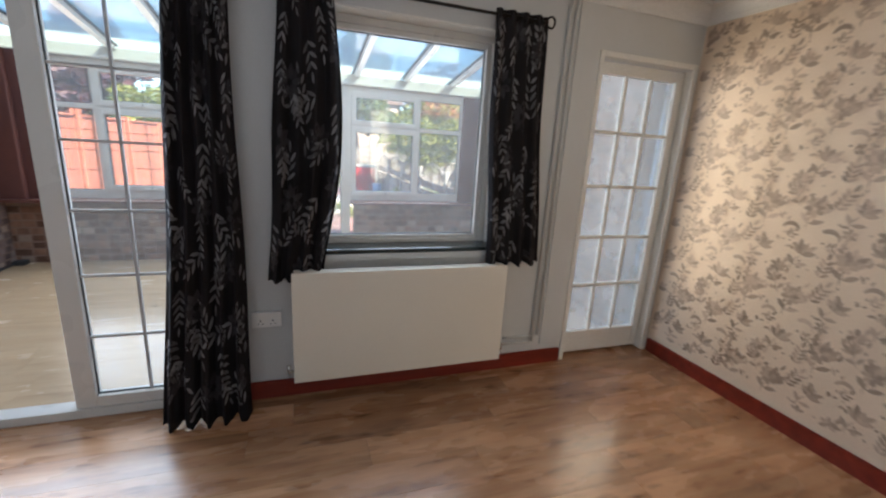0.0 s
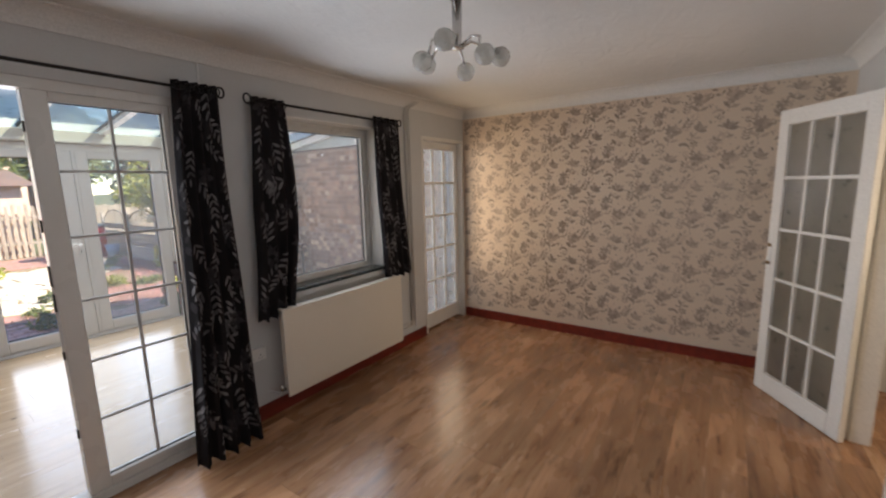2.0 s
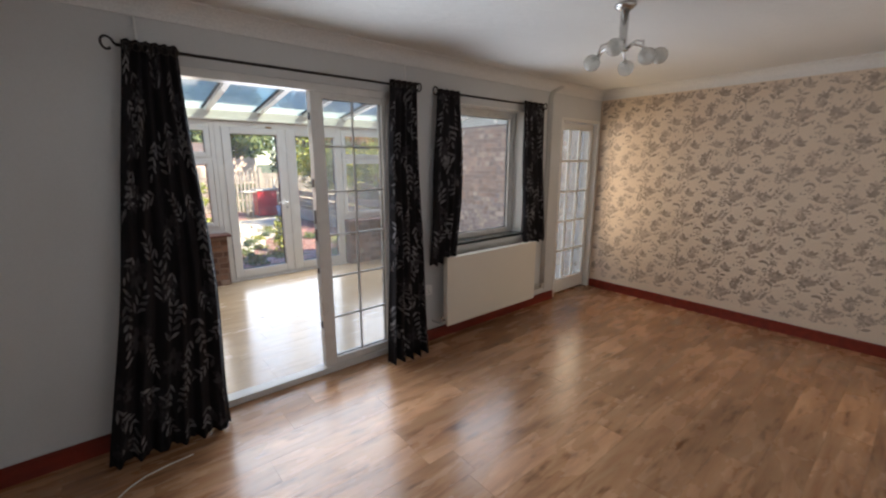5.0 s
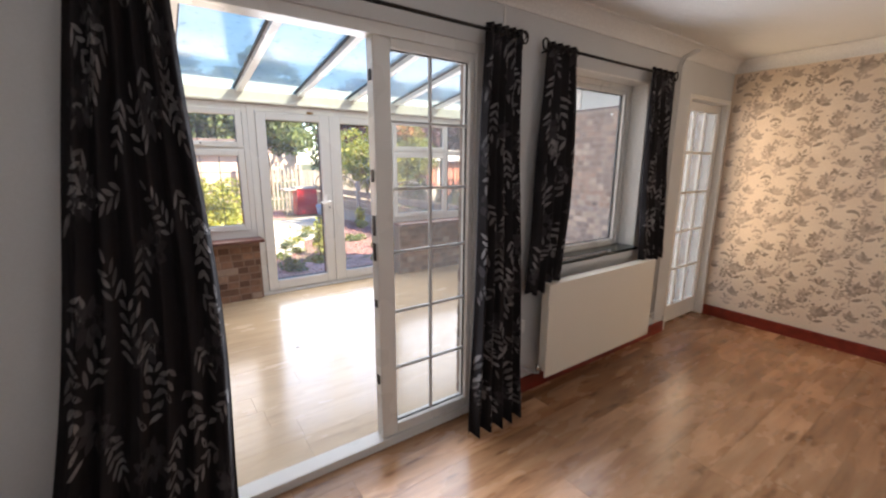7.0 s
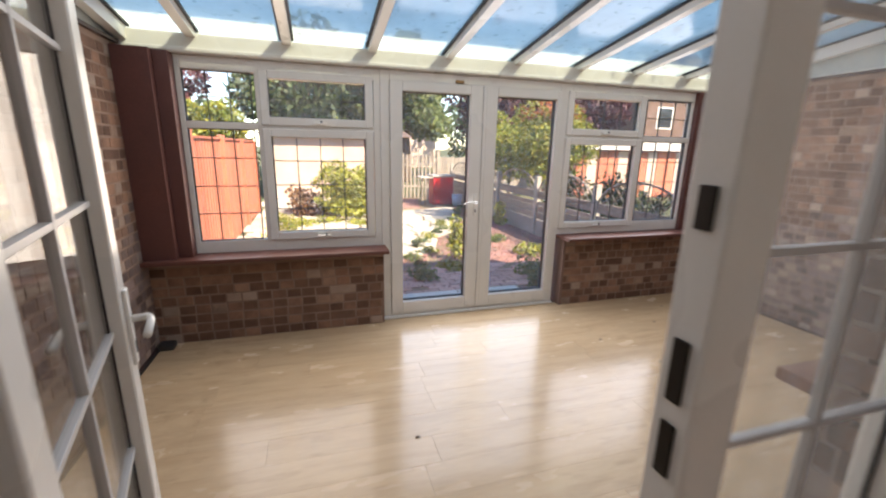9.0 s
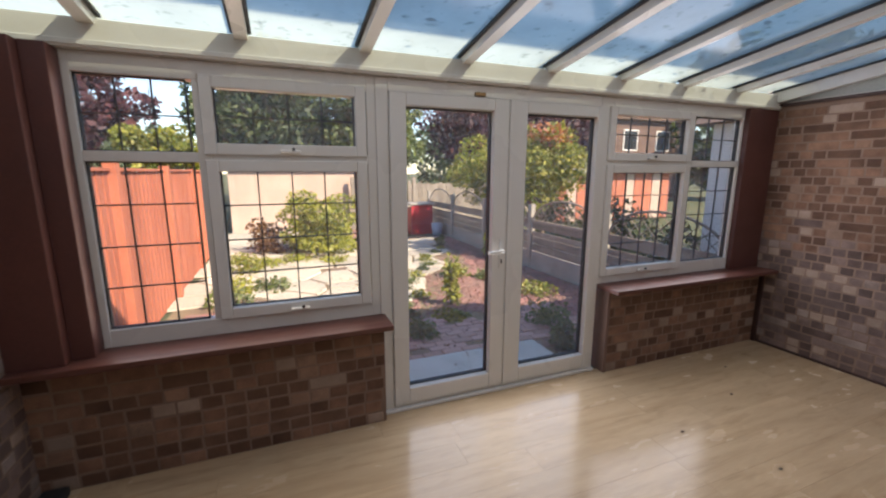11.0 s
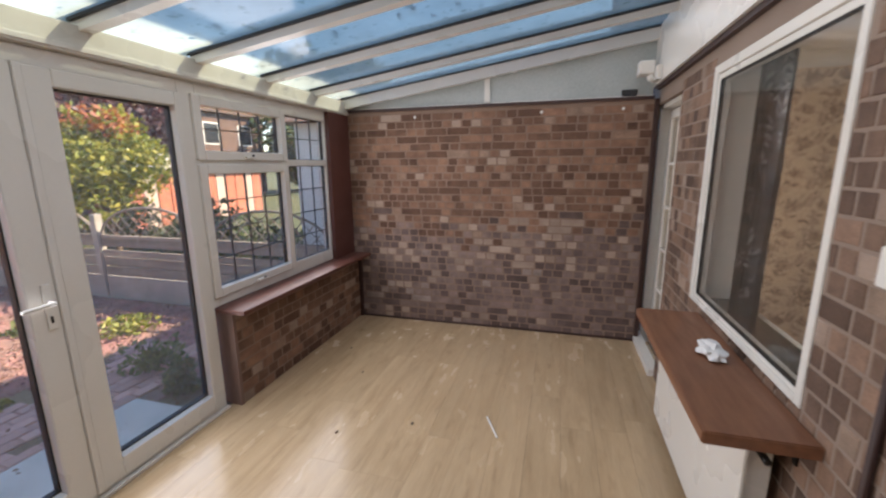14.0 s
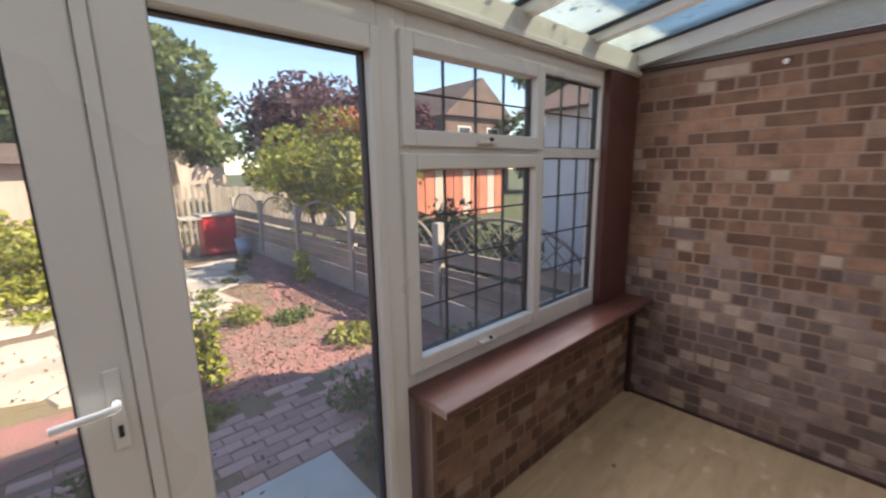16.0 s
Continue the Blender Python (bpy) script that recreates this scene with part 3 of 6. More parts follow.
def lever(parent, x, y, z, way, face, material="upvc"):
    """A door lever on its back plate: way is +1 or -1 along x, face +1 or -1 along y."""
    plate = part("handle_plate", boxed(x - 0.016, x + 0.016, *sorted((y, y + face * 0.01)), z - 0.12, z + 0.08, bevel=0.004), material, parent, "white lever back plate")
    part("door_handle", tubed([(x, y + face * 0.008, z), (x, y + face * 0.045, z), (x + way * 0.03, y + face * 0.052, z), (x + way * 0.115, y + face * 0.05, z - 0.004)], 0.0095, 8), material, parent, "white curved lever handle", True)
    part("keyhole", boxed(x - 0.005, x + 0.005, *sorted((y + face * 0.0095, y + face * 0.012)), z - 0.09, z - 0.06), "gasket", parent)
    return plate


# patio doors between living room and sunroom
door_1 = thing("door_1", "white plastic patio door frame with two glazed leaves", "patio door", kind="structure", at=pose(-0.77, 2.62, 0))
bm = bmesh.new()
rails(bm, PATIO[0], PATIO[1], 2.575, 2.67, LF, PATIO[3], 0.05, bottom=0.004 - LF, right=0.086)
part("door_frame", bm, "upvc", door_1, "white plastic outer frame")
part("reveal", boxes((PATIO[0], PATIO[0] + 0.012, 2.671, OUT, 0.003, PATIO[3]), (PATIO[0] + 0.012, -0.052, 2.671, OUT, PATIO[3] - 0.012, PATIO[3])), "upvc", door_1, "white reveal lining")


def leaf(at, width, left, right, z0, z1, top, bottom, name, label, handle):
    """A glazed leaf with two columns and six rows of panes; at: pose of its hinge side, width along its own x."""
    t = thing(name, label, "glazed door", kind="structure", at=at)

    def put(ob):
        ob.matrix_parent_inverse = Matrix()
        return ob
    bm = bmesh.new()
    rails(bm, 0, width, -0.034, 0.034, z0, z1, 0.08, top, bottom, left, right)
    bmesh.ops.bevel(bm, geom=bm.edges[:], offset=0.004, segments=1, affect="EDGES")
    put(part("leaf_frame", bm, "upvc", t, "white plastic leaf frame"))
    a, b, lo, hi = left, width - right, z0 + bottom, z1 - top
    put(pane(t, a, b, 0, lo, hi))
    put(bead(t, a, b, 0, lo, hi, 0.006, 0.005))
    n = set(t.children)
    bars(t, a, b, -0.004, lo, hi, 2, 6, 0.013, 0.009, "grey_bar", "glazing_bar", "thin pale grey glazing bar")
    if handle:
        for face in (-1, 1):
            lever(t, width - 0.045, 0.034 * face, 1.06, -1, face)
    for ob in set(t.children) - n:
        put(ob)
    return t


fixed_leaf = leaf(pose(-0.672, 2.622, 0), 0.594, 0.09, 0.03, 0.006, 2.045, 0.047, 0.059, "door_leaf_closed", "closed white patio door leaf with a grid of twelve panes", False)
for z, h in ((1.876, 0.05), (1.42, 0.06), (1.178, 0.1), (1.046, 0.09), (0.776, 0.04), (0.35, 0.05)):
    ob = part("strike_plate", boxed(-0.006, 0.0, -0.014, 0.012, z - h / 2, z + h / 2, bevel=0.002), "iron", fixed_leaf, "dark metal lock keep")
    ob.matrix_parent_inverse = Matrix()
open_leaf = leaf(pose(-1.505, 2.665, 0, 0, 0, 104.0), 0.73, 0.075, 0.085, 0.006, 2.045, 0.06, 0.09, "door_leaf_open", "white patio door leaf standing open into the sunroom", True)

# living room window
window_1 = thing("window_1", "white plastic window in a deep plastered reveal", "window", kind="structure", at=pose(1.0, 2.72, 0.86))
bm = bmesh.new()
rails(bm, WINDOW[0], WINDOW[1], 2.695, OUT + 0.004, 0.834, WINDOW[3], 0.045, left=0.035, bottom=0.025)
rails(bm, WINDOW[0] + 0.035, WINDOW[1] - 0.045, 2.705, OUT - 0.006, 0.859, WINDOW[3] - 0.045, 0.03, left=0.012, bottom=0.02)
bmesh.ops.bevel(bm, geom=bm.edges[:], offset=0.003, segments=1, affect="EDGES")
part("window_frame", bm, "upvc", window_1, "white plastic window frame")
pane(window_1, WINDOW[0] + 0.047, WINDOW[1] - 0.075, 2.745, 0.879, WINDOW[3] - 0.075, "double_glass")
bead(window_1, WINDOW[0] + 0.047, WINDOW[1] - 0.075, 2.743, 0.879, WINDOW[3] - 0.075, 0.005, 0.01)
part("window_sill", boxed(WINDOW[0] - 0.0, WINDOW[1], 2.525, 2.694, 0.811, 0.834, bevel=0.004), "slate", window_1, "dark glossy tiled sill")
part("sill_board", boxed(WINDOW[0] - 0.03, WINDOW[1] + 0.03, 2.53, IN - 0.0005, 0.77, 0.809, bevel=0.003), "wall", window_1, "painted board under the sill")
part("reveal", boxes((WINDOW[0] - 0.0, WINDOW[0] + 0.008, IN + 0.001, 2.694, 0.836, WINDOW[3]), (WINDOW[1] - 0.008, WINDOW[1], IN + 0.001, 2.694, 0.836, WINDOW[3]), (WINDOW[0] + 0.008, WINDOW[1] - 0.008, IN + 0.001, 2.694, WINDOW[3] - 0.008, WINDOW[3])), "white", window_1, "white plastered reveal")


# fifteen-pane glazed doors
def french_door(name, label, at, width, glass, z0=0.008, high=1.981, stile=0.09, bottom=0.14, top=0.1):
    t = thing(name, label, "glazed door", kind="structure", at=at)
    made = []
    bm = bmesh.new()
    rails(bm, 0, width, -0.02, 0.02, z0, z0 + high, stile, top, bottom)
    bmesh.ops.bevel(bm, geom=bm.edges[:], offset=0.003, segments=1, affect="EDGES")
    made.append(part("door_panel", bm, "white", t, "cream painted door frame"))
    a, b, lo, hi = stile, width - stile, z0 + bottom, z0 + high - top
    for i in range(3):
        for j in range(5):
            xs = [a + (b - a) * k / 3 for k in (i, i + 1)]
            zs = [lo + (hi - lo) * k / 5 for k in (j, j + 1)]
            made.append(pane(t, xs[0] + 0.006, xs[1] - 0.006, 0, zs[0] + 0.006, zs[1] - 0.006, glass))
    n = set(t.children)
    bars(t, a, b, 0, lo, hi, 3, 5, 0.022, 0.017, "white", "glazing_bar", "cream painted glazing bar")
    made += list(set(t.children) - n)
    for face in (-1, 1):
        x = width - 0.04
        made.append(part("handle_plate", boxed(x - 0.012, x + 0.012, *sorted((0.02 * face, 0.024 * face)), 0.94, 1.08, bevel=0.0015), "socket", t, "white handle plate"))
        for z in (0.945, 1.075):
            made.append(part("door_knob", ball((x, face * 0.034, z), 0.014, 2), "brass", t, "dark brass knob", True))
    for ob in made:
        ob.matrix_parent_inverse = Matrix()
    return t


french_door("door_2", "white fifteen-pane door standing open into the room", pose(2.03, -0.705, 0, 0, 0, 31.3), 0.735, "obscure", z0=LF + 0.006, high=2.055)
french_door("door_3", "closed cream fifteen-pane door to the sunroom", pose(2.962, 2.632, 0, 0, 0, 180), 0.75, "textured_glass", bottom=0.165, stile=0.06, z0=LF + 0.02, high=2.036, top=0.07)
part("door_step", boxed(2.2, 3.0, MID + 0.021, 2.80, 0, 0.05, bevel=0.003), "white", None)
tagged(bpy.data.objects["door_step"], "white painted step under the glazed side door", "door step", kind="structure")


# ---- structure: the sunroom ----
SW, SE, FRONT = -2.36, 2.86, 5.52          # faces of the side walls and of the dwarf walls
wall_sun_east = setting("wall_sunroom_east", boxed(SE + 0.003, SE + 0.11, OUT, 5.72, -0.1, 2.10), "dull_mortar", "buff brown brick side wall of the sunroom", "wall")
wall_sun_west = setting("wall_sunroom_west", boxed(SW - 0.11, SW - 0.003, OUT, 5.72, -0.1, 2.10), "dull_mortar", "buff brown brick side wall of the sunroom", "wall")
dwarf_west = setting("wall_dwarf_west", boxed(SW - 0.003, -0.662, FRONT + 0.003, 5.72, -0.2, 0.648), "dull_mortar", "low brick wall under the sunroom windows", "wall")
dwarf_east = setting("wall_dwarf_east", boxed(1.095, SE + 0.003, FRONT + 0.003, 5.72, -0.2, 0.668), "dull_mortar", "low brick wall under the sunroom windows", "wall")
for nm, x0, x1, z in (("sill_west", SW, -0.635, 0.648), ("sill_east", 1.03, SE, 0.668)):
    setting(nm, boxed(x0, x1, 5.385, 5.615, z, z + 0.03, bevel=0.005), "sill", "brown stained timber window board", "window sill")
setting("trim_dwarf_end", boxed(1.068, 1.0945, FRONT - 0.004, 5.615, 0, 0.667, bevel=0.003), "end_board", "brown stained timber end board", "trim")
setting("trim_sunroom_base", boxes((SE - 0.012, SE - 0.0005, OUT + 0.004, FRONT, 0, 0.018), (SW + 0.0005, SW + 0.014, OUT + 0.004, FRONT, 0, 0.02)), "brown_edge", "dark brown trim at the foot of the brick wall", "trim")
setting("trim_brick_top", boxes((SE - 0.018, SE + 0.11, OUT + 0.04, 5.72, 2.10, 2.125), (SW - 0.11, SW + 0.018, OUT + 0.04, 5.72, 2.10, 2.125), bevel=0.002), "brown_edge", "dark brown capping on the brick wall", "trim")
setting("trim_brick_end", boxed(SE - 0.02, SE - 0.001, OUT + 0.004, OUT + 0.036, 0.05, 2.10), "brown_edge", "dark upright strip where the brick wall meets the house", "trim")
setting("trim_brick_corner", boxed(SE - 0.03, SE - 0.001, FRONT - 0.03, FRONT - 0.001, 0.0, 0.667), "brown_edge", "dark upright strip in the corner", "trim")
setting("post_west", boxes((SW, -2.15, 5.44, 5.70, 0.678, 2.075), (-2.15, -2.06, 5.50, 5.70, 0.678, 2.075), bevel=0.003), "cladding", "brown clad corner post", "post")
setting("post_east", boxed(2.49, SE, 5.57, 5.70, 0.698, 2.075, bevel=0.003), "cladding", "brown clad corner post", "post")


# sunroom front: window units with a top row of lights
def window_unit(name, label, x0, x1, z0, casement, fixed, leads):
    """casement and fixed: (x0, x1) of their glass."""
    t = thing(name, label, "window", kind="structure", at=pose((x0 + x1) / 2, 5.65, z0))
    z1, y0, y1 = 2.076, 5.612, 5.685
    split = (min(casement[1], fixed[1]) + max(casement[0], fixed[0])) / 2
    bm = bmesh.new()
    rails(bm, x0, x1, y0, y1, z0, z1, 0.05, top=0.09, bottom=0.10)
    box(bm, split - 0.03, split + 0.03, y0, y1, z0 + 0.10, z1 - 0.09)
    lo, hi = sorted(((x0 + 0.05, split - 0.03), (split + 0.03, x1 - 0.05)))
    for a, b in (lo, hi):
        box(bm, a, b, y0, y1, 1.592, 1.642)
    bmesh.ops.bevel(bm, geom=bm.edges[:], offset=0.003, segments=1, affect="EDGES")
    part("window_frame", bm, "upvc", t, "white plastic window frame")
    for (a, b), isopen in ((casement, True), (fixed, False)):
        for lo, hi, rows in ((0.815 if isopen else z0 + 0.10, 1.555 if isopen else 1.592, 4), (1.685 if isopen else 1.642, 1.962 if isopen else z1 - 0.09, 2)):
            if isopen:
                bm = bmesh.new()
                rails(bm, a - 0.06, b + 0.06, y0 - 0.018, y1 - 0.02, lo - 0.055, hi + 0.05, 0.058)
                bmesh.ops.bevel(bm, geom=bm.edges[:], offset=0.004, segments=1, affect="EDGES")
                sash = part("sash", bm, "upvc", t, "white plastic opening sash")
                h = part("window_handle", boxed((a + b) / 2 - 0.05, (a + b) / 2 + 0.05, y0 - 0.045, y0 - 0.0175, lo - 0.04, lo - 0.026, bevel=0.004), "upvc", sash, "white window handle")
                part("handle_button", ball(((a + b) / 2 + 0.015, y0 - 0.04, lo - 0.022), 0.011, 1), "gasket", sash, "black handle button")
            pane(t, a, b, 5.65, lo, hi)
            bead(t, a, b, 5.65, lo, hi, 0.006, 0.016)
            bars(t, a, b, 5.65, lo, hi, leads[0] if isopen else leads[1], rows, 0.007, 0.006, "lead", "lead_strip", "dark lead glazing strip")
    return t


window_unit("window_2", "white plastic window with leaded panes", -2.08, -0.662, 0.665, (-1.475, -0.78), (-2.03, -1.592), (4, 3))
window_unit("window_3", "white plastic window with leaded panes", 1.03, 2.52, 0.70, (1.10, 1.83), (1.94, 2.47), (4, 3))

door_4 = thing("door_4", "white plastic double garden doors", "garden door", kind="structure", at=pose(0.22, 5.65, 0))
bm = bmesh.new()
rails(bm, -0.662, 1.03, 5.605, 5.69, 0, 2.075, 0.075, bottom=0.04)
bmesh.ops.bevel(bm, geom=bm.edges[:], offset=0.004, segments=1, affect="EDGES")
part("door_frame", bm, "upvc", door_4, "white plastic door frame")
part("threshold", boxes((-0.66, 1.03, 5.575, 5.604, 0, 0.02), bevel=0.003), "upvc", door_4, "white plastic threshold")
for a, b, l, r in ((-0.586, 0.205, 0.101, 0.109), (0.235, 0.954, 0.105, 0.034), ):
    bm = bmesh.new()
    rails(bm, a, b, 5.588, 5.675, 0.042, 2.0, 0.09, 0.075, 0.105, l, r)
    bmesh.ops.bevel(bm, geom=bm.edges[:], offset=0.005, segments=1, affect="EDGES")
    lf = part("leaf_frame", bm, "upvc", door_4, "white plastic door leaf")
    p = pane(lf, a + l, b - r, 5.65, 0.147, 1.925)
    bead(lf, a + l, b - r, 5.65, 0.147, 1.925, 0.008, 0.018)
part("meeting_strip", boxed(0.206, 0.234, 5.578, 5.675, 0.042, 2.0, bevel=0.004), "upvc", door_4, "white plastic cover strip")
lever(door_4, 0.165, 5.588, 1.03, -1, -1)
part("door_catch", boxed(-0.04, 0.03, 5.585, 5.604, 2.008, 2.03, bevel=0.003), "brass", door_4, "brass door catch")

# eaves beam, roof bars and sheets
setting("eaves_beam", boxes((SW, SE, 5.565, 5.72, 2.077, 2.20), (SW, SE, 5.555, 5.565, 2.085, 2.11), bevel=0.003), "upvc", "white plastic eaves beam", "beam")
setting("wall_plate", boxed(SW - 0.1, SE + 0.1, OUT + 0.002, OUT + 0.05, 2.20, 2.64, bevel=0.003), "upvc", "white fascia board against the house wall", "fascia")
setting("trim_plate", boxed(SW, SE, OUT + 0.002, OUT + 0.03, 2.17, 2.199), "brown_edge", "dark brown strip under the fascia", "trim")
setting("wall_house_top", boxed(SW - 0.3, SE + 0.3, OUT - 0.01, OUT + 0.001, 2.62, 2.9), "house_brick", "brick house wall above the sunroom roof", "wall")


def slope(y):
    """Height of the underside of the roof sheets."""
    return 2.225 + (5.62 - y) * 0.148


def roof_bar(name, x, w, deep, label):
    t = thing(name, label, "roof bar", "roof glazing bars", "structure", at=pose(x, 5.6, slope(5.6)))
    for nm, wide, z0, z1, mt in (("bar", w, -deep, -0.013, "upvc"), ("gasket", w + 0.036, -0.013, 0.0, "gasket"), ("cap", w, 0.022, 0.04, "upvc")):
        bm = bmesh.new()
        vs = [bm.verts.new((x + sx * wide / 2, y, slope(y) + z)) for y in (5.74 if nm == "cap" else 5.60, OUT + 0.05) for sx, z in ((-1, z0), (1, z0), (1, z1), (-1, z1))]
        for f in ((0, 1, 2, 3), (7, 6, 5, 4), (0, 4, 5, 1), (1, 5, 6, 2), (2, 6, 7, 3), (3, 7, 4, 0)):
            bm.faces.new([vs[k] for k in f])
        part(nm, bm, mt, t)
    return t


BAR_XS = [-2.33] + [-1.93 + 0.606 * k for k in range(8)] + [2.83]
for k, x in enumerate(BAR_XS):
    edge = k in (0, len(BAR_XS) - 1)
    roof_bar("roof_bar", x, 0.06, 0.10 if edge else 0.055, "white plastic roof bar with black gaskets")
for a, b in zip(BAR_XS, BAR_XS[1:]):
    bm = bmesh.new()
    vs = [bm.verts.new((x, y, slope(y) + z)) for z in (0.001, 0.02) for x, y in ((a + 0.012, 5.80), (b - 0.012, 5.80), (b - 0.012, OUT + 0.03), (a + 0.012, OUT + 0.03))]
    for f in ((0, 1, 2, 3), (7, 6, 5, 4), (0, 4, 5, 1), (1, 5, 6, 2), (2, 6, 7, 3), (3, 7, 4, 0)):
        bm.faces.new([vs[k] for k in f])
    sheet = setting("roof_sheet", bm, "poly", "bluish twin-wall polycarbonate roof sheet with dirt", "roof sheet")
    sheet.data.materials.append(M["glass"])
    for f in sheet.data.polygons:
        f.material_index = 0 if f.normal.z < -0.5 else 1
# opal triangles over the brick side walls
for nm, x0, x1 in (("east", SE + 0.02, SE + 0.04), ("west", SW - 0.04, SW - 0.02)):
    bm = bmesh.new()
    prof = [(5.70, 2.125), (OUT + 0.05, 2.125), (OUT + 0.05, slope(OUT)), (5.70, slope(5.70))]
    vs = [[bm.verts.new((x, y, z)) for y, z in prof] for x in (x0, x1)]
    bm.faces.new(vs[0]), bm.faces.new(vs[1][::-1])
    for i in range(4):
        bm.faces.new((vs[0][i], vs[0][(i + 1) % 4], vs[1][(i + 1) % 4], vs[1][i]))
    setting("infill_" + nm, bm, "infill", "grey opal infill panel above the brick wall", "panel")
    setting("infill_post_" + nm, boxes((x0 - 0.015, x1 + 0.015, 4.15, 4.20, 2.125, slope(4.2) - 0.09), (x0 - 0.015, x1 + 0.015, OUT + 0.05, 5.6, 2.125, 2.135)), "upvc", "white bar of the infill panel", "bar")


# ---- living room ----
def leaf_shape(cx, cy, ang, length, width, n=6, bend=0.0):
    """Outline of a pointed leaf in its own plane."""
    out = []
    for side in (1, -1):
        for k in range(n + 1):
            t = k / n if side == 1 else 1 - k / n
            if side == -1 and k in (0, n):
                continue
            u, v = t * length, side * width * math.sin(math.pi * t) ** 0.8 / 2 + bend * math.sin(math.pi * t)
            out.append((cx + u * math.cos(ang) - v * math.sin(ang), cy + u * math.sin(ang) + v * math.cos(ang)))
    return out


def oval(cx, cy, ang, a, b, n=10):
    return [(cx + a * math.cos(t) * math.cos(ang) - b * math.sin(t) * math.sin(ang), cy + a * math.cos(t) * math.sin(ang) + b * math.sin(t) * math.cos(ang)) for t in (2 * math.pi * k / n for k in range(n))]


def wallpaper():
    """Flat flowers, sprigs and crescent leaves that repeat over the paper, a skin just proud of the wall."""
    rng, BIG = random.Random(5), 0.80
    motif = []

    def flower(x, y, r, petals, turn):
        for k in range(petals):
            a = turn + 2 * math.pi * k / petals
            motif.append(oval(x + r * 0.62 * math.cos(a), y + r * 0.62 * math.sin(a), a, r * 0.42, r * 0.27))
        motif.append(oval(x, y, 0, r * 0.2, r * 0.2))

    def sprig(x, y, ang, count, size):
        for k in range(count):
            px, py = x + k * size * 0.55 * math.cos(ang), y + k * size * 0.55 * math.sin(ang)
            for s in (-1, 1):
                motif.append(leaf_shape(px, py, ang + s * 0.85, size, size * 0.38))
        motif.append(leaf_shape(x + count * size * 0.55 * math.cos(ang), y + count * size * 0.55 * math.sin(ang), ang, size, size * 0.4))

    def crescent(x, y, r, turn):
        outer = [(x + r * math.cos(a + turn), y + r * math.sin(a + turn)) for a in (math.pi * (0.08 + 0.84 * k / 8) for k in range(9))]
        inner = [(x + r * 0.86 * math.cos(a + turn), y - 0.008 + r * 0.62 * math.sin(a + turn)) for a in (math.pi * (0.86 - 0.72 * k / 6) for k in range(7))]
        motif.append(outer + inner)

    def fan(x, y, ang, size, petals):
        """A flat flower head of pointed petals over a stem with two leaves."""
        for k in range(petals):
            q = ang + (k - (petals - 1) / 2) * 2.5 / petals
            motif.append(leaf_shape(x, y, q, size * (0.6 + 0.14 * (k % 2)), size * 0.24))
        motif.append(leaf_shape(x, y, ang + math.pi, size * 0.85, size * 0.07, bend=0.08 * size))
        for s in (-1, 1):
            motif.append(leaf_shape(x - 0.55 * size * math.cos(ang), y - 0.55 * size * math.sin(ang), ang + s * 1.0, size * 0.55, size * 0.2))

    # two large heads, two fans, two crescents and sprigs between them, then small buds
    for x, y, kind, size in ((0.12, 0.14, "head", 0.10), (0.37, 0.45, "head", 0.095), (0.39, 0.15, "fan", 0.15), (0.13, 0.46, "fan", 0.14), (0.26, 0.29, "crescent", 0.062), (0.49, 0.31, "crescent", 0.055),
                             (0.02, 0.30, "sprig", 0.062), (0.25, 0.07, "sprig", 0.055), (0.26, 0.52, "sprig", 0.058), (0.50, 0.55, "fan", 0.11), (0.51, 0.04, "flower", 0.05), (0.16, 0.33, "flower", 0.042)):
        turn = 1.57 + rng.uniform(-0.6, 0.6)
        if kind == "head":
            fan(x, y, turn, size * 1.7, 7)
            flower(x + 0.01, y + 0.012, size * 0.62, 7, turn)
        elif kind == "fan":
            fan(x, y, turn, size, 5)
        elif kind == "crescent":
            crescent(x, y, size, rng.uniform(-0.6, 0.6))
            sprig(x, y - size, turn + 1.2, 2, 0.045)
        elif kind == "sprig":
            sprig(x, y - 0.04, turn, 4, size)
        else:
            flower(x, y, size, 6, turn)
            motif.append(leaf_shape(x, y - 0.03, -1.57 + rng.uniform(-0.4, 0.4), 0.10, 0.024, bend=0.01))
    for k in range(16):
        motif.append(leaf_shape(rng.uniform(0.02, 0.51), rng.uniform(0.03, 0.6), rng.uniform(0, 6.28), rng.uniform(0.035, 0.06), rng.uniform(0.014, 0.022), bend=0.004))
    for k in range(34):
        motif.append(oval(rng.uniform(0, 0.53), rng.uniform(0, 0.62), rng.uniform(0, 3), rng.uniform(0.007, 0.014), rng.uniform(0.005, 0.009), 7))
    verts, faces = [], []
    for i in range(9):
        for j in range(7):
            for depth, shape in enumerate(motif):
                pts = [(SOUTH + BIG * (i * 0.53 + u), 0.105 + BIG * ((j - (0.5 if i % 2 else 0)) * 0.62 + v)) for u, v in shape]
                if min(p[0] for p in pts) < SOUTH + 0.02 or max(p[0] for p in pts) > IN - 0.02 or min(p[1] for p in pts) < 0.11 or max(p[1] for p in pts) > TOP - 0.102:
                    continue
                faces.append(tuple(range(len(verts), len(verts) + len(pts))))
                verts += [(EAST - 0.0012 - depth * 0.00003, a, b) for a, b in pts]
    raw("wallpaper_print", verts, faces, "print", wall_east, "taupe flowers, sprigs and crescent leaves printed on the paper", "stuff")


wallpaper()


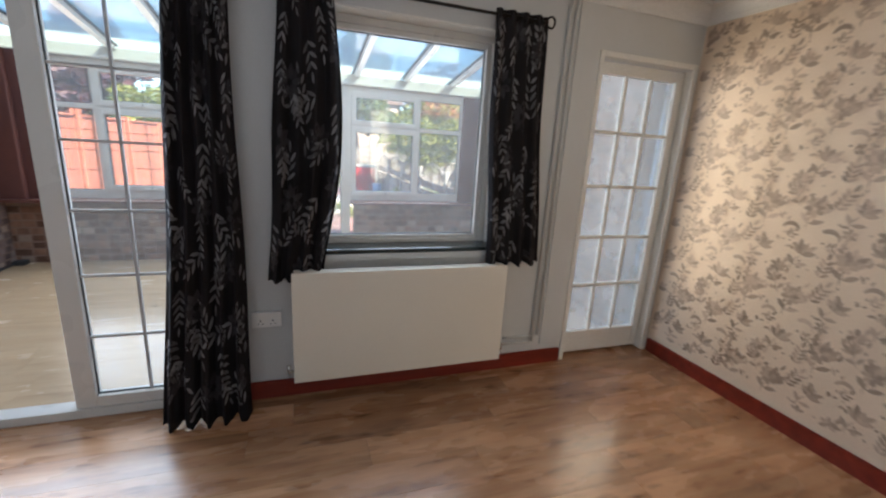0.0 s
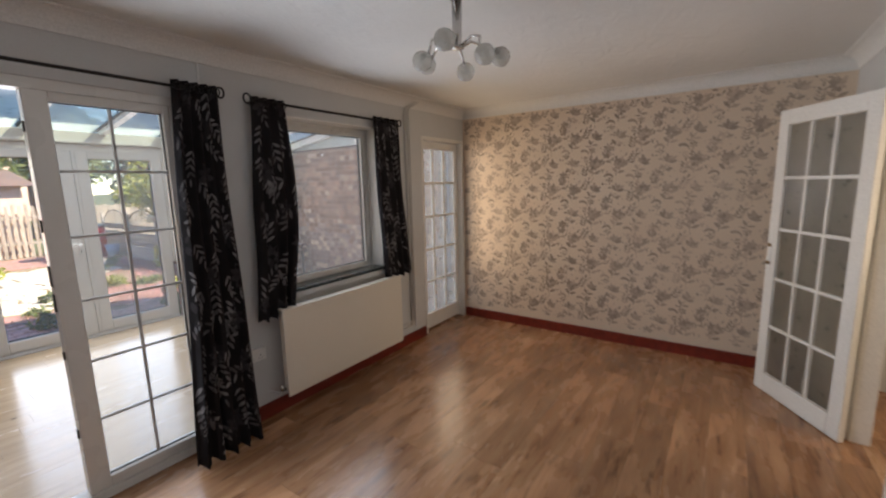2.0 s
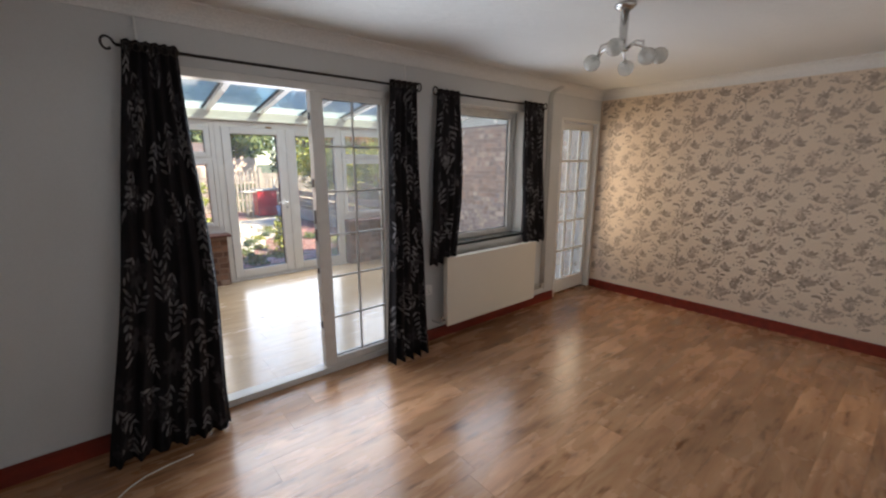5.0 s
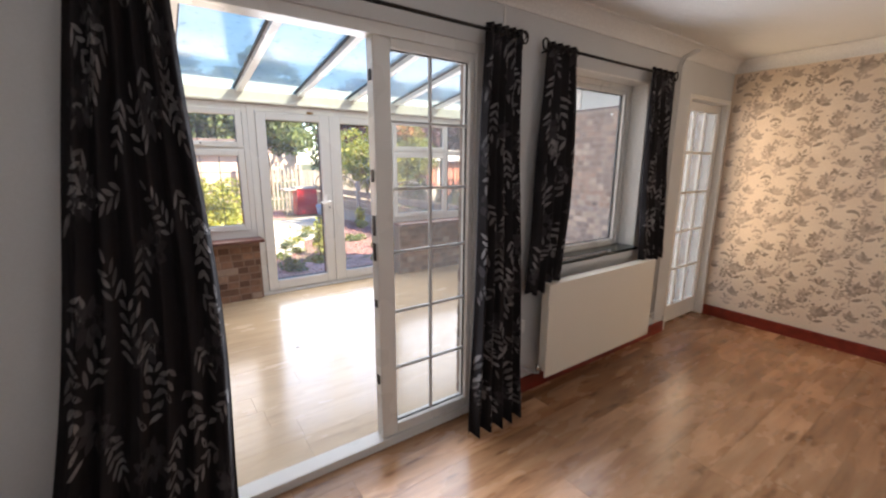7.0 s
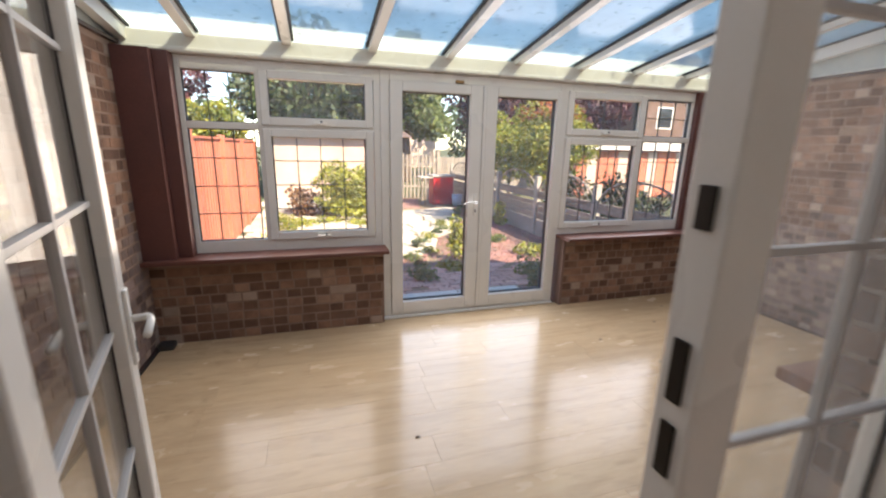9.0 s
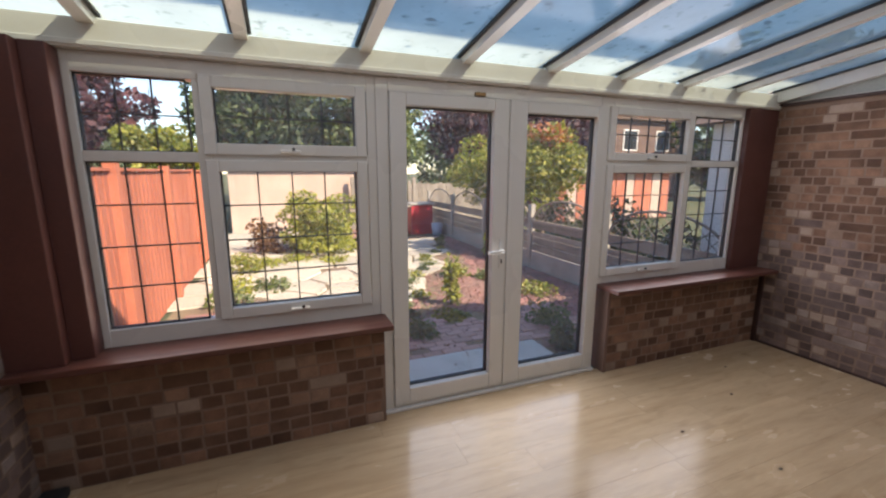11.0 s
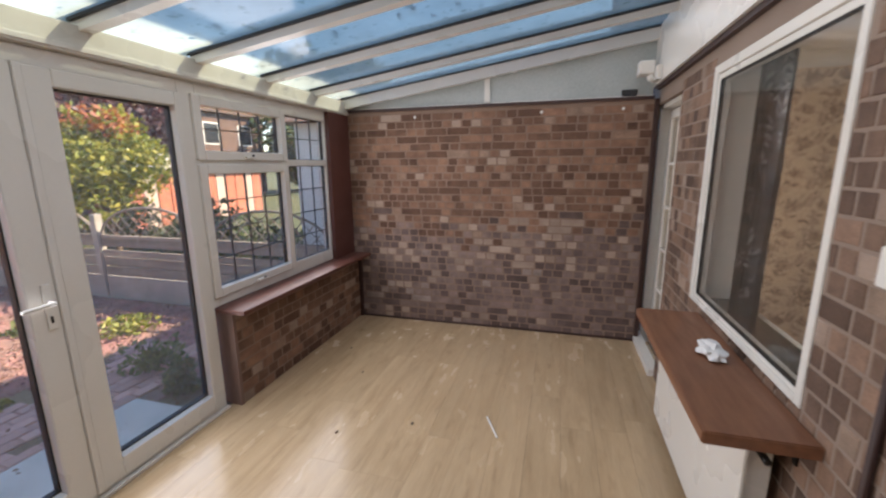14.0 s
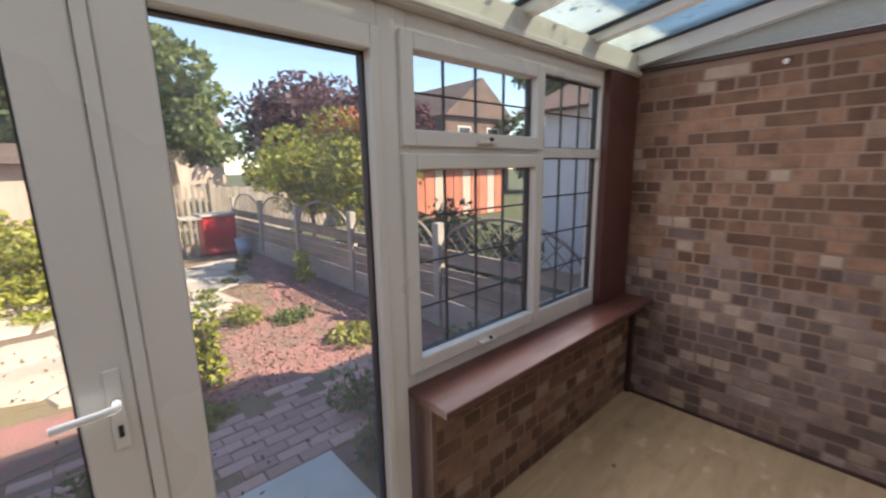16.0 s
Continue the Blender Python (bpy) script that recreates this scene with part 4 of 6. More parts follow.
def curtain(name, label, top, bottom, y, z, folds, amp, seed, belly=0.0, group=""):
    """A pleated eyelet curtain: top and bottom (x0, x1), y (top, bottom), z (top, bottom)."""
    rng = random.Random(seed)
    ph = [rng.uniform(0, 6.28) for _ in range(3)]

    def surf(u, v):
        """u across, v down, both 0 to 1."""
        ease = v ** 1.2
        x0, x1 = (a + (b - a) * ease for a, b in zip(top, bottom))
        x1 += belly * math.sin(math.pi * min(v * 1.05, 1)) ** 1.5
        grow = 0.55 + 0.45 * v
        w = math.sin(2 * math.pi * folds * u + ph[0] + 0.5 * math.sin(3 * v + ph[1]))
        w2 = 0.35 * math.sin(2 * math.pi * folds * 2.3 * u + ph[2] + 2 * v) * v
        hem = 0.012 * math.sin(2 * math.pi * folds * u + ph[1]) * (v > 0.97)
        return Vector((x0 + (x1 - x0) * u + 0.006 * math.sin(9 * v + ph[2]), y[0] + (y[1] - y[0]) * v ** 1.4 + amp * grow * (w + w2), z[0] + (z[1] - z[0]) * v + hem))

    nu, nv = folds * 16, 44
    t = thing(name, label, "curtain", group, at=pose((bottom[0] + bottom[1]) / 2, y[1], z[1]))
    verts, faces = [], []
    for back in (0, 1):
        for i in range(nu + 1):
            for j in range(nv + 1):
                p = surf(i / nu, j / nv)
                verts.append((p.x, p.y + 0.003 * back, p.z))
    n1 = (nu + 1) * (nv + 1)

    def at(b, i, j):
        return b * n1 + i * (nv + 1) + j
    for i in range(nu):
        for j in range(nv):
            faces.append((at(0, i, j), at(0, i, j + 1), at(0, i + 1, j + 1), at(0, i + 1, j)))
            faces.append((at(1, i, j), at(1, i + 1, j), at(1, i + 1, j + 1), at(1, i, j + 1)))
    for j in range(nv):
        faces += [(at(0, 0, j), at(1, 0, j), at(1, 0, j + 1), at(0, 0, j + 1)), (at(0, nu, j), at(0, nu, j + 1), at(1, nu, j + 1), at(1, nu, j))]
    for i in range(nu):
        faces += [(at(0, i, 0), at(0, i + 1, 0), at(1, i + 1, 0), at(1, i, 0)), (at(0, i, nv), at(1, i, nv), at(1, i + 1, nv), at(0, i + 1, nv))]
    raw("cloth", verts, faces, "cloth", t, "black pleated curtain cloth", smooth=True)

    # printed leaf sprigs and ghosted flowers follow the folds
    high = z[0] - z[1]
    wide = 2.0 * abs((top[1] - top[0]) + (bottom[1] - bottom[0])) / 2
    pv, pf = [], []

    def stamp(shape):
        us = [(a / wide, b / high) for a, b in shape]
        if min(a for a, _ in us) < 0.01 or max(a for a, _ in us) > 0.99 or min(b for _, b in us) < 0.01 or max(b for _, b in us) > 0.985:
            return
        half = len(us) // 2
        lift = rng.uniform(0, 0.0012)
        for side, off in ((0, -0.0022 - lift), (1, 0.0055 + lift)):
            base = len(pv)
            for a, b in us:
                p = surf(a, b)
                pv.append((p.x, p.y + off, p.z))
            # strips across the leaf, so that it bends with the cloth
            for k in range(half):
                a, b, c, d = k, k + 1, (len(us) - 1 - k) % len(us), (len(us) - k) % len(us)
                f = [a, b, c, d]
                f = [q for i, q in enumerate(f) if q not in f[:i]]
                if len(f) > 2:
                    pf.append(tuple(base + q for q in f))
    def scattered(gap):
        out = []
        for _ in range(int(wide * high / 0.002)):
            p = (rng.uniform(0.0, wide), rng.uniform(0.0, high))
            if all((p[0] - q[0]) ** 2 + (p[1] - q[1]) ** 2 > gap ** 2 for q in out):
                out.append(p)
        return out

    for sx, sy in scattered(0.15):
        a = rng.uniform(-0.6, 0.6) + rng.choice((1.57, -1.57, 1.57, 0.9, 2.2))
        s, curl = rng.uniform(0.062, 0.085), rng.uniform(-0.12, 0.12)
        px, py, n = sx, sy, rng.choice((3, 4, 5))
        for k in range(n):
            for sd in (-1, 1):
                stamp(leaf_shape(px + 0.004 * sd, py, a + sd * rng.uniform(0.6, 0.95), s * (1.0 - 0.07 * k), s * 0.27, 5))
            px, py, a = px + s * 0.6 * math.cos(a), py + s * 0.6 * math.sin(a), a + curl
        stamp(leaf_shape(px, py, a, s * 0.8, s * 0.25, 5))
    raw("leaf_print", pv, pf, "cloth_print", t, "pale grey leaf sprigs printed on the cloth", "stuff")
    pv, pf = [], []
    for sx, sy in scattered(0.26):
        turn = rng.uniform(0, 6.28)
        for ring, size in ((9, 0.075), (6, 0.05)):
            for k in range(ring):
                a = turn + 2 * math.pi * k / ring
                stamp(leaf_shape(sx + 0.014 * math.cos(a), sy + 0.014 * math.sin(a), a, size, size * 0.5, 5))
    raw("flower_print", pv, pf, "cloth_ghost", t, "dim grey flowers printed on the cloth", "stuff")
    # eyelets
    for k in range(folds):
        u = (k + 0.5) / folds
        p = surf(u, 0.018)
        bm = bmesh.new()
        ring = [(p.x + 0.02 * math.cos(q), p.y - 0.003, z[0] - 0.035 + 0.02 * math.sin(q)) for q in (2 * math.pi * i / 12 for i in range(13))]
        tube(bm, ring, 0.004, 5, False)
        part("eyelet", bm, "iron", t, "dark metal eyelet", True)
    return t


curtain("curtain", "long black curtain with a leaf print, spread on the floor", (-1.675, -1.435), (-2.0, -1.395), (2.475, 2.36), (2.165, LF + 0.006), 6, 0.034, 3, 0.03, "patio door curtains")
curtain("curtain", "long black curtain with a pale leaf print beside the patio door", (-0.095, 0.155), (-0.235, 0.175), (2.475, 2.37), (2.168, LF + 0.012), 5, 0.030, 4, 0.0, "patio door curtains")
curtain("curtain", "short black curtain with a pale leaf print at the window", (0.355, 0.60), (0.27, 0.55), (2.475, 2.455), (2.15, 0.69), 4, 0.028, 8, 0.075, "window curtains")
curtain("curtain", "short black curtain with a pale leaf print at the window", (1.44, 1.76), (1.51, 1.87), (2.475, 2.455), (2.155, 0.735), 4, 0.026, 9, 0.0, "window curtains")


def curtain_rail(x0, x1, z, label):
    t = thing("curtain_rail", label, "curtain rail", "curtain rails", at=pose((x0 + x1) / 2, 2.475, z))
    part("rod", tubed([(x0 + 0.05, 2.475, z), (x1 - 0.05, 2.475, z)], 0.0085, 10), "iron", t, "", True)
    for x, s in ((x0 + 0.05, -1), (x1 - 0.05, 1)):
        curl = [(x + s * (0.055 - 0.028 * math.cos(a) * (1 - 0.03 * k) - 0.02), 2.475, z + 0.004 + 0.03 * math.sin(a)) for k, a in enumerate(0.2 + 0.45 * i for i in range(13))]
        part("finial", tubed([(x, 2.475, z)] + curl, 0.006, 7), "iron", t, "black scrolled iron finial", True)
        bx = x - s * 0.03
        part("bracket", tubed([(bx, 2.475, z - 0.004), (bx, 2.52, z - 0.012), (bx, IN - 0.001, z - 0.014)], 0.006, 7), "iron", t, "black iron bracket", True)
    return t


curtain_rail(-1.745, 0.18, 2.132, "long black iron curtain rail over the patio door")
curtain_rail(0.315, 1.80, 2.125, "black iron curtain rail over the window")

# radiator under the window
rad = thing("radiator", "flat cream panel radiator under the window", "radiator", at=pose(1.02, 2.47, 0.14))
part("front_panel", boxed(0.385, 1.62, 2.385, 2.40, 0.125, 0.752, bevel=0.006), "radiator", rad, "smooth cream front panel")
part("back_panel", boxed(0.41, 1.60, 2.40, 2.47, 0.15, 0.733, bevel=0.004), "radiator", rad)
part("top_cover", boxed(0.395, 1.61, 2.4, 2.468, 0.7335, 0.747, bevel=0.003), "radiator", rad)
for x in (0.6, 1.45):
    part("wall_bracket", boxed(x, x + 0.03, 2.47, IN - 0.001, 0.25, 0.7), "radiator", rad)
for x, s in ((0.37, -1), (1.635, 1)):
    part("valve", tubed([(x - s * 0.02, 2.43, 0.175), (x + s * 0.01, 2.43, 0.175), (x + s * 0.012, 2.43, 0.21)], 0.011, 8), "chrome", rad, "metal radiator valve", True)
part("tail_pipe", tubed([(0.37, 2.43, 0.175), (0.366, 2.43, 0.15), (0.36, 2.45, 0.142), (0.35, IN - 0.001, 0.14)], 0.0065, 8), "wall", rad, "painted tail pipe", True)
part("feed_pipe", tubed([(1.645, 2.43, 0.175), (1.66, 2.43, 0.14), (1.68, 2.53, 0.135), (1.72, 2.543, 0.13)], 0.0065, 8), "wall", rad, "painted feed pipe", True)

# heating pipes that climb the wall beside the side door
pipes = thing("heating_pipe", "painted heating pipes running up the wall beside the side door", "pipe", at=pose(1.97, 2.54, 0))
for dx in (0.0, 0.042):
    part("riser", tubed([(1.945 + dx, 2.543, 0.14 + dx), (1.945 + dx, 2.543, 2.24), (1.955 + dx, 2.52, 2.30), (2.0 + dx, 2.44, 2.345)], 0.0095, 8), "wall", pipes, "grey painted riser pipe", True)
    part("branch", tubed([(1.945 + dx, 2.543, 0.14 + dx), (1.72, 2.543, 0.14 + dx)], 0.0085, 8), "wall", pipes, "grey painted branch pipe", True)
part("boxing", boxed(2.02, 2.195, IN - 0.012, IN - 0.0005, 0.105, 2.30, bevel=0.003), "wall", pipes, "pale painted boxing board")


def socket(x, y, z, w, face, label, switches=2, deep=0.028):
    """A socket plate on a wall along x; face: the way it looks along y."""
    t = thing("wall_socket", label, "socket", "wall sockets", at=pose(x, y, z))
    part("back_box", boxed(x - w / 2 + 0.003, x + w / 2 - 0.003, *sorted((y, y + face * deep)), z - 0.04, z + 0.04, bevel=0.003), "socket", t)
    part("face_plate", boxed(x - w / 2, x + w / 2, *sorted((y + face * deep, y + face * (deep + 0.008))), z - 0.043, z + 0.043, bevel=0.003), "socket", t)
    for k in range(switches):
        sx = x + (k - (switches - 1) / 2) * w * 0.42
        part("switch", boxed(sx - 0.006, sx + 0.006, *sorted((y + face * (deep + 0.008), y + face * (deep + 0.012))), z + 0.012, z + 0.03, bevel=0.001), "socket", t)
        part("pin_hole", boxes((sx - 0.003, sx + 0.003, *sorted((y + face * (deep + 0.0075), y + face * (deep + 0.009))), z - 0.008, z + 0.001), (sx - 0.014, sx - 0.008, *sorted((y + face * (deep + 0.0075), y + face * (deep + 0.009))), z - 0.025, z - 0.02), (sx + 0.008, sx + 0.014, *sorted((y + face * (deep + 0.0075), y + face * (deep + 0.009))), z - 0.025, z - 0.02)), "gasket", t)
    return t


socket(0.25, IN, 0.45, 0.15, -1, "white double socket on the wall beside the radiator")
socket(0.255, SOUTH, 0.485, 0.07, 1, "white single socket on the pale wall", 1, 0.004)
socket(0.65, SOUTH, 0.19, 0.086, 1, "white single socket above the skirting board", 1, 0.012)

# narrow cable strips from the coving down to the rail
for x in (-1.6, 0.09):
    t = tagged(part("cable_strip", boxed(x - 0.006, x + 0.006, IN - 0.008, IN - 0.0005, 2.14, 2.302, bevel=0.002), "cove"), "thin white cable strip running down from the coving", "cable strip", "cable strips")

# white cable on the floor beside the long curtain
tagged(part("floor_cable", tubed([(-2.25, 1.75, LF + 0.004), (-2.0, 2.07, LF + 0.004), (-1.93, 2.14, LF + 0.004), (-1.86, 2.18, LF + 0.004), (-1.76, 2.20, LF + 0.004), (-1.64, 2.21, LF + 0.004)], 0.004, 6), "cable", None, "", True), "thin white cable lying on the floor by the curtain", "cable")

# pine board with iron hooks, laid along the foot of the wall
board = thing("coat_rail", "pine coat rail with black iron hooks lying along the wall", "coat rail", at=pose(0.75, -0.70, LF))
part("board", boxed(0.16, 1.36, -0.724, -0.682, LF, LF + 0.02, bevel=0.004), "pine", board, "orange pine board")
for x, dx in ((0.45, -0.045), (1.33, -0.085)):
    part("hook", tubed([(x, -0.684, LF + 0.014), (x + dx * 0.2, -0.66, LF + 0.04), (x + dx * 0.6, -0.62, LF + 0.052), (x + dx * 0.9, -0.585, LF + 0.035), (x + dx, -0.572, LF + 0.012)], 0.0065, 7), "iron", board, "black curved iron hook", True)
    part("hook_tip", ball((x + dx, -0.57, LF + 0.0115), 0.0115, 1), "iron", board, "", True)

# pendant ceiling lamp with five glass globes
lamp = thing("ceiling_lamp", "chrome ceiling lamp with six clear glass globes on curved arms", "ceiling lamp", at=pose(0.46, 1.0, TOP))
lx, ly = 0.46, 1.0
part("ceiling_rose", tubed([(lx, ly, TOP - 0.001), (lx, ly, TOP - 0.012), (lx, ly, TOP - 0.03)], 0.05, 20, [0.055, 0.055, 0.03]), "chrome", lamp, "round chrome ceiling rose", True)
part("stem", tubed([(lx, ly, TOP - 0.03), (lx, ly, 2.19), (lx, ly, 2.165)], 0.02, 12, [0.022, 0.02, 0.032]), "chrome", lamp, "chrome stem", True)
for k in range(6):
    a = radians(60 * k + 18)
    c, s = math.cos(a), math.sin(a)
    r, dz = (0.205, -0.01) if k % 2 else (0.16, -0.045)
    arm = part("arm", tubed([(lx + 0.02 * c, ly + 0.02 * s, 2.17), (lx + 0.07 * c - 0.02 * s, ly + 0.07 * s + 0.02 * c, 2.205), (lx + 0.12 * c - 0.015 * s, ly + 0.12 * s + 0.015 * c, 2.19), (lx + (r - 0.03) * c, ly + (r - 0.03) * s, 2.16 + dz / 2)], 0.006, 7), "chrome", lamp, "curved chrome arm", True)
    gx, gy, gz = lx + r * c, ly + r * s, 2.15 + dz
    part("lamp_holder", tubed([(lx + (r - 0.035) * c, ly + (r - 0.035) * s, gz + 0.028), (lx + (r - 0.015) * c, ly + (r - 0.015) * s, gz + 0.014)], 0.014, 9), "chrome", lamp, "chrome lamp holder", True)
    g = part("globe", ball((gx, gy, gz), 0.045, 2), "shade", lamp, "ribbed clear glass globe")
    part("bulb", ball((gx, gy, gz + 0.005), 0.018, 1), "socket", lamp, "small unlit bulb", True)


# ---- sunroom ----
shelf = thing("shelf", "brown stained timber shelf under the house window", "shelf", at=pose(0.82, 2.92, 0.76))
bm = boxed(0.285, 1.41, OUT, 3.065, 0.757, 0.80)
bmesh.ops.bevel(bm, geom=bm.edges[:], offset=0.004, segments=2, affect="EDGES")
part("shelf_board", bm, "shelf_timber", shelf, "brown stained board")
for x in (0.40, 1.25):
    part("shelf_bracket", boxes((x - 0.012, x + 0.012, OUT, OUT + 0.006, 0.66, 0.757), (x - 0.012, x + 0.012, OUT + 0.006, 3.0, 0.751, 0.757)), "iron", shelf, "dark metal bracket")

rad2 = thing("radiator", "white panel radiator under the timber shelf", "radiator", at=pose(1.0, 2.83, 0.1))
part("front_panel", boxed(0.42, 1.56, 2.875, 2.89, 0.09, 0.69, bevel=0.006), "upvc", rad2, "smooth white front panel")
part("back_panel", boxed(0.44, 1.54, 2.80, 2.875, 0.11, 0.68, bevel=0.004), "upvc", rad2)
for x in (0.6, 1.4):
    part("wall_bracket", boxed(x, x + 0.03, OUT, 2.80, 0.2, 0.62), "upvc", rad2)
part("valve", tubed([(0.44, 2.84, 0.66), (0.40, 2.84, 0.66), (0.385, 2.84, 0.66)], 0.012, 8), "iron", rad2, "dark air valve", True)
part("tail_pipe", tubed([(0.40, 2.83, 0.14), (0.40, 2.83, 0.001)], 0.008, 8), "iron", rad2, "dark tail pipe", True)
part("feed_pipe", tubed([(0.425, 2.83, 0.14), (0.40, 2.83, 0.14)], 0.010, 8), "iron", rad2, "", True)

# crumpled paper on the shelf
bm = bmesh.new()
bmesh.ops.create_icosphere(bm, subdivisions=3, radius=0.05)
for v in bm.verts:
    n = noise.noise(v.co * 38) * 0.022 + noise.noise(v.co * 80 + Vector((3, 1, 7))) * 0.012
    q = v.co * (1 + n / 0.05)
    v.co = Vector((0.86 + q.x * 1.7, 2.87 + q.y * 0.9, 0.801 + max(q.z * 0.55 + 0.022, 0)))
tagged(part("tissue", bm, "tissue"), "crumpled white paper tissue lying on the timber shelf", "tissue")

# dark cable duct and its box on the house wall
duct = thing("drain_pipe", "dark brown pipe down the brick house wall", "pipe", at=pose(0.17, 2.78, 0))
part("pipe", tubed([(0.116, OUT + 0.011, 2.17), (0.116, OUT + 0.011, 1.404)], 0.0105, 12), "brown_edge", duct, "", True)
part("pipe", tubed([(0.116, OUT + 0.011, 1.306), (0.116, OUT + 0.011, 0.001)], 0.0105, 12), "brown_edge", duct, "", True)
for z in (0.35,):
    part("pipe_clip", boxed(0.098, 0.134, OUT, OUT + 0.023, z, z + 0.02, bevel=0.002), "brown_edge", duct)
sw = thing("junction_box", "white plastic switch box on the brick wall", "switch box", at=pose(0.21, OUT, 1.34))
part("box_body", boxed(0.078, 0.166, OUT + 0.001, OUT + 0.046, 1.308, 1.402, bevel=0.005), "socket", sw)
part("switch", boxed(0.113, 0.131, OUT + 0.046, OUT + 0.051, 1.34, 1.37, bevel=0.002), "socket", sw)
socket(0.285, OUT, 0.46, 0.10, 1, "white outlet box low on the brick wall", 1)

# security lamp in the corner under the fascia
sec = thing("security_lamp", "small white security lamp in the corner under the fascia", "lamp", at=pose(2.70, OUT + 0.03, 2.26))
part("mount", boxed(2.60, 2.78, OUT + 0.05, OUT + 0.09, 2.21, 2.31, bevel=0.006), "upvc", sec)
part("lamp_head", boxed(2.66, 2.80, OUT + 0.09, OUT + 0.20, 2.26, 2.36, bevel=0.012), "upvc", sec, "white lamp head")
part("sensor", ball((2.70, OUT + 0.11, 2.235), 0.028, 2), "socket", sec, "white round sensor", True)
tagged(part("control_box", boxed(2.865, 2.93, 2.93, 3.05, 2.125, 2.185, bevel=0.006), "gasket"), "small black box standing on the brick wall", "box")
for y in (4.86, 3.69, 3.03):
    t = thing("wall_stud", "small white round stud on the brick wall", "stud", "wall studs", at=pose(SE, y, 2.035))
    part("stud_head", ball((SE - 0.012, y, 2.035), 0.014, 2), "socket", t, "", True)
    part("stud_pin", tubed([(SE + 0.005, y, 2.035), (SE - 0.012, y, 2.035)], 0.004, 6), "socket", t)

# odds and ends on the floor
tagged(part("wood_offcut", tubed([(1.36, 3.89, 0.006), (1.175, 3.80, 0.006)], 0.006, 5), "socket"), "thin white strip lying on the pale floor", "offcut")
tagged(part("pipe_boot", boxed(-2.345, -2.24, 5.40, 5.50, 0, 0.045, bevel=0.012), "gasket"), "small black rubber boot on the floor in the corner", "pipe boot")
tagged(part("wall_cable", tubed([(-2.335, 5.40, 0.012), (-2.338, 4.9, 0.012), (-2.335, 4.3, 0.012), (-2.338, 3.6, 0.012)], 0.008, 6), "gasket", None, "", True), "black cable along the foot of the brick wall", "cable")
rng = random.Random(2)
for _ in range(5):
    x, y = rng.uniform(-0.9, 2.2), rng.uniform(3.9, 5.3)
    tagged(part("dead_leaf", ball((x, y, 0.004), 0.012, 1, (1.4, 0.8, 0.3)), "bark"), "small dry leaf on the pale floor", "leaf", "leaves on the floor")

# moss and leaves on top of the roof sheets
bm = bmesh.new()
for _ in range(230):
    x, y = rng.uniform(SW + 0.1, SE - 0.1), rng.uniform(2.9, 5.3) if rng.random() < 0.85 else rng.uniform(4.6, 5.7)
    if rng.random() < 0.5 and x < 0:
        continue
    r = rng.uniform(0.006, 0.03)
    c = Vector((x, y, slope(y) + 0.022))
    n = rng.randint(5, 7)
    ring = [bm.verts.new(c + Vector((r * rng.uniform(0.6, 1.5) * math.cos(2 * math.pi * k / n), r * rng.uniform(0.5, 1.0) * math.sin(2 * math.pi * k / n), 0))) for k in range(n)]
    tip = bm.verts.new(c + Vector((0, 0, r * 0.5)))
    for k in range(n):
        bm.faces.new((ring[k], ring[(k + 1) % n], tip))
    bm.faces.new(ring[::-1])
for _ in range(300):
    x = rng.choice(BAR_XS[3:-1]) + rng.choice((-1, 1)) * rng.uniform(0.035, 0.10)
    y, r = rng.uniform(2.9, 4.9), rng.uniform(0.005, 0.02)
    c = Vector((x, y, slope(y) + 0.022))
    ring = [bm.verts.new(c + Vector((r * rng.uniform(0.6, 1.3) * math.cos(2 * math.pi * k / 5), r * rng.uniform(0.6, 1.8) * math.sin(2 * math.pi * k / 5), 0))) for k in range(5)]
    tip = bm.verts.new(c + Vector((0, 0, r * 0.5)))
    for k in range(5):
        bm.faces.new((ring[k], ring[(k + 1) % 5], tip))
    bm.faces.new(ring[::-1])
tagged(part("roof_moss", bm, "moss"), "dark moss and leaf litter on the roof sheets", "moss", kind="stuff")


# ---- garden ----
GZ = -0.16
ground_bm = bmesh.new()
gv = [ground_bm.verts.new(p) for p in ((-400, -400, GZ - 0.03), (400, -400, GZ - 0.03), (400, 400, GZ - 0.03), (-400, 400, GZ - 0.03))]
ground_bm.faces.new(gv)
setting("ground", ground_bm, "grass", "rough grassy garden ground", "ground")


def patch(name, outline, z0, z1, material, label, category):
    bm = bmesh.new()
    lo, hi = [[bm.verts.new((x, y, z)) for x, y in outline] for z in (z0, z1)]
    bm.faces.new(lo[::-1]), bm.faces.new(hi)
    k = len(outline)
    for i in range(k):
        bm.faces.new((lo[i], lo[(i + 1) % k], hi[(i + 1) % k], hi[i]))
    return setting(name, bm, material, label, category)


patch("soil", ((-2.6, 5.72), (3.0, 5.72), (3.0, 16.0), (-2.4, 16.0)), GZ - 0.03, GZ - 0.012, "soil", "bare garden soil with weeds", "ground")
patch("path", ((0.2, 6.4), (0.5, 7.9), (1.0, 8.7), (2.0, 9.8), (2.4, 11.5), (2.6, 13.5), (2.95, 13.5), (2.95, 6.4)), GZ - 0.012, GZ - 0.004, "gravel", "pink gravel path", "path")
patch("gravel_bed", ((-2.35, 6.0), (-0.47, 6.0), (-0.47, 7.6), (0.1, 7.75), (0.1, 8.3), (-2.35, 8.75)), GZ - 0.012, GZ - 0.003, "gravel", "reddish gravel bed with weeds before the paving", "gravel bed")
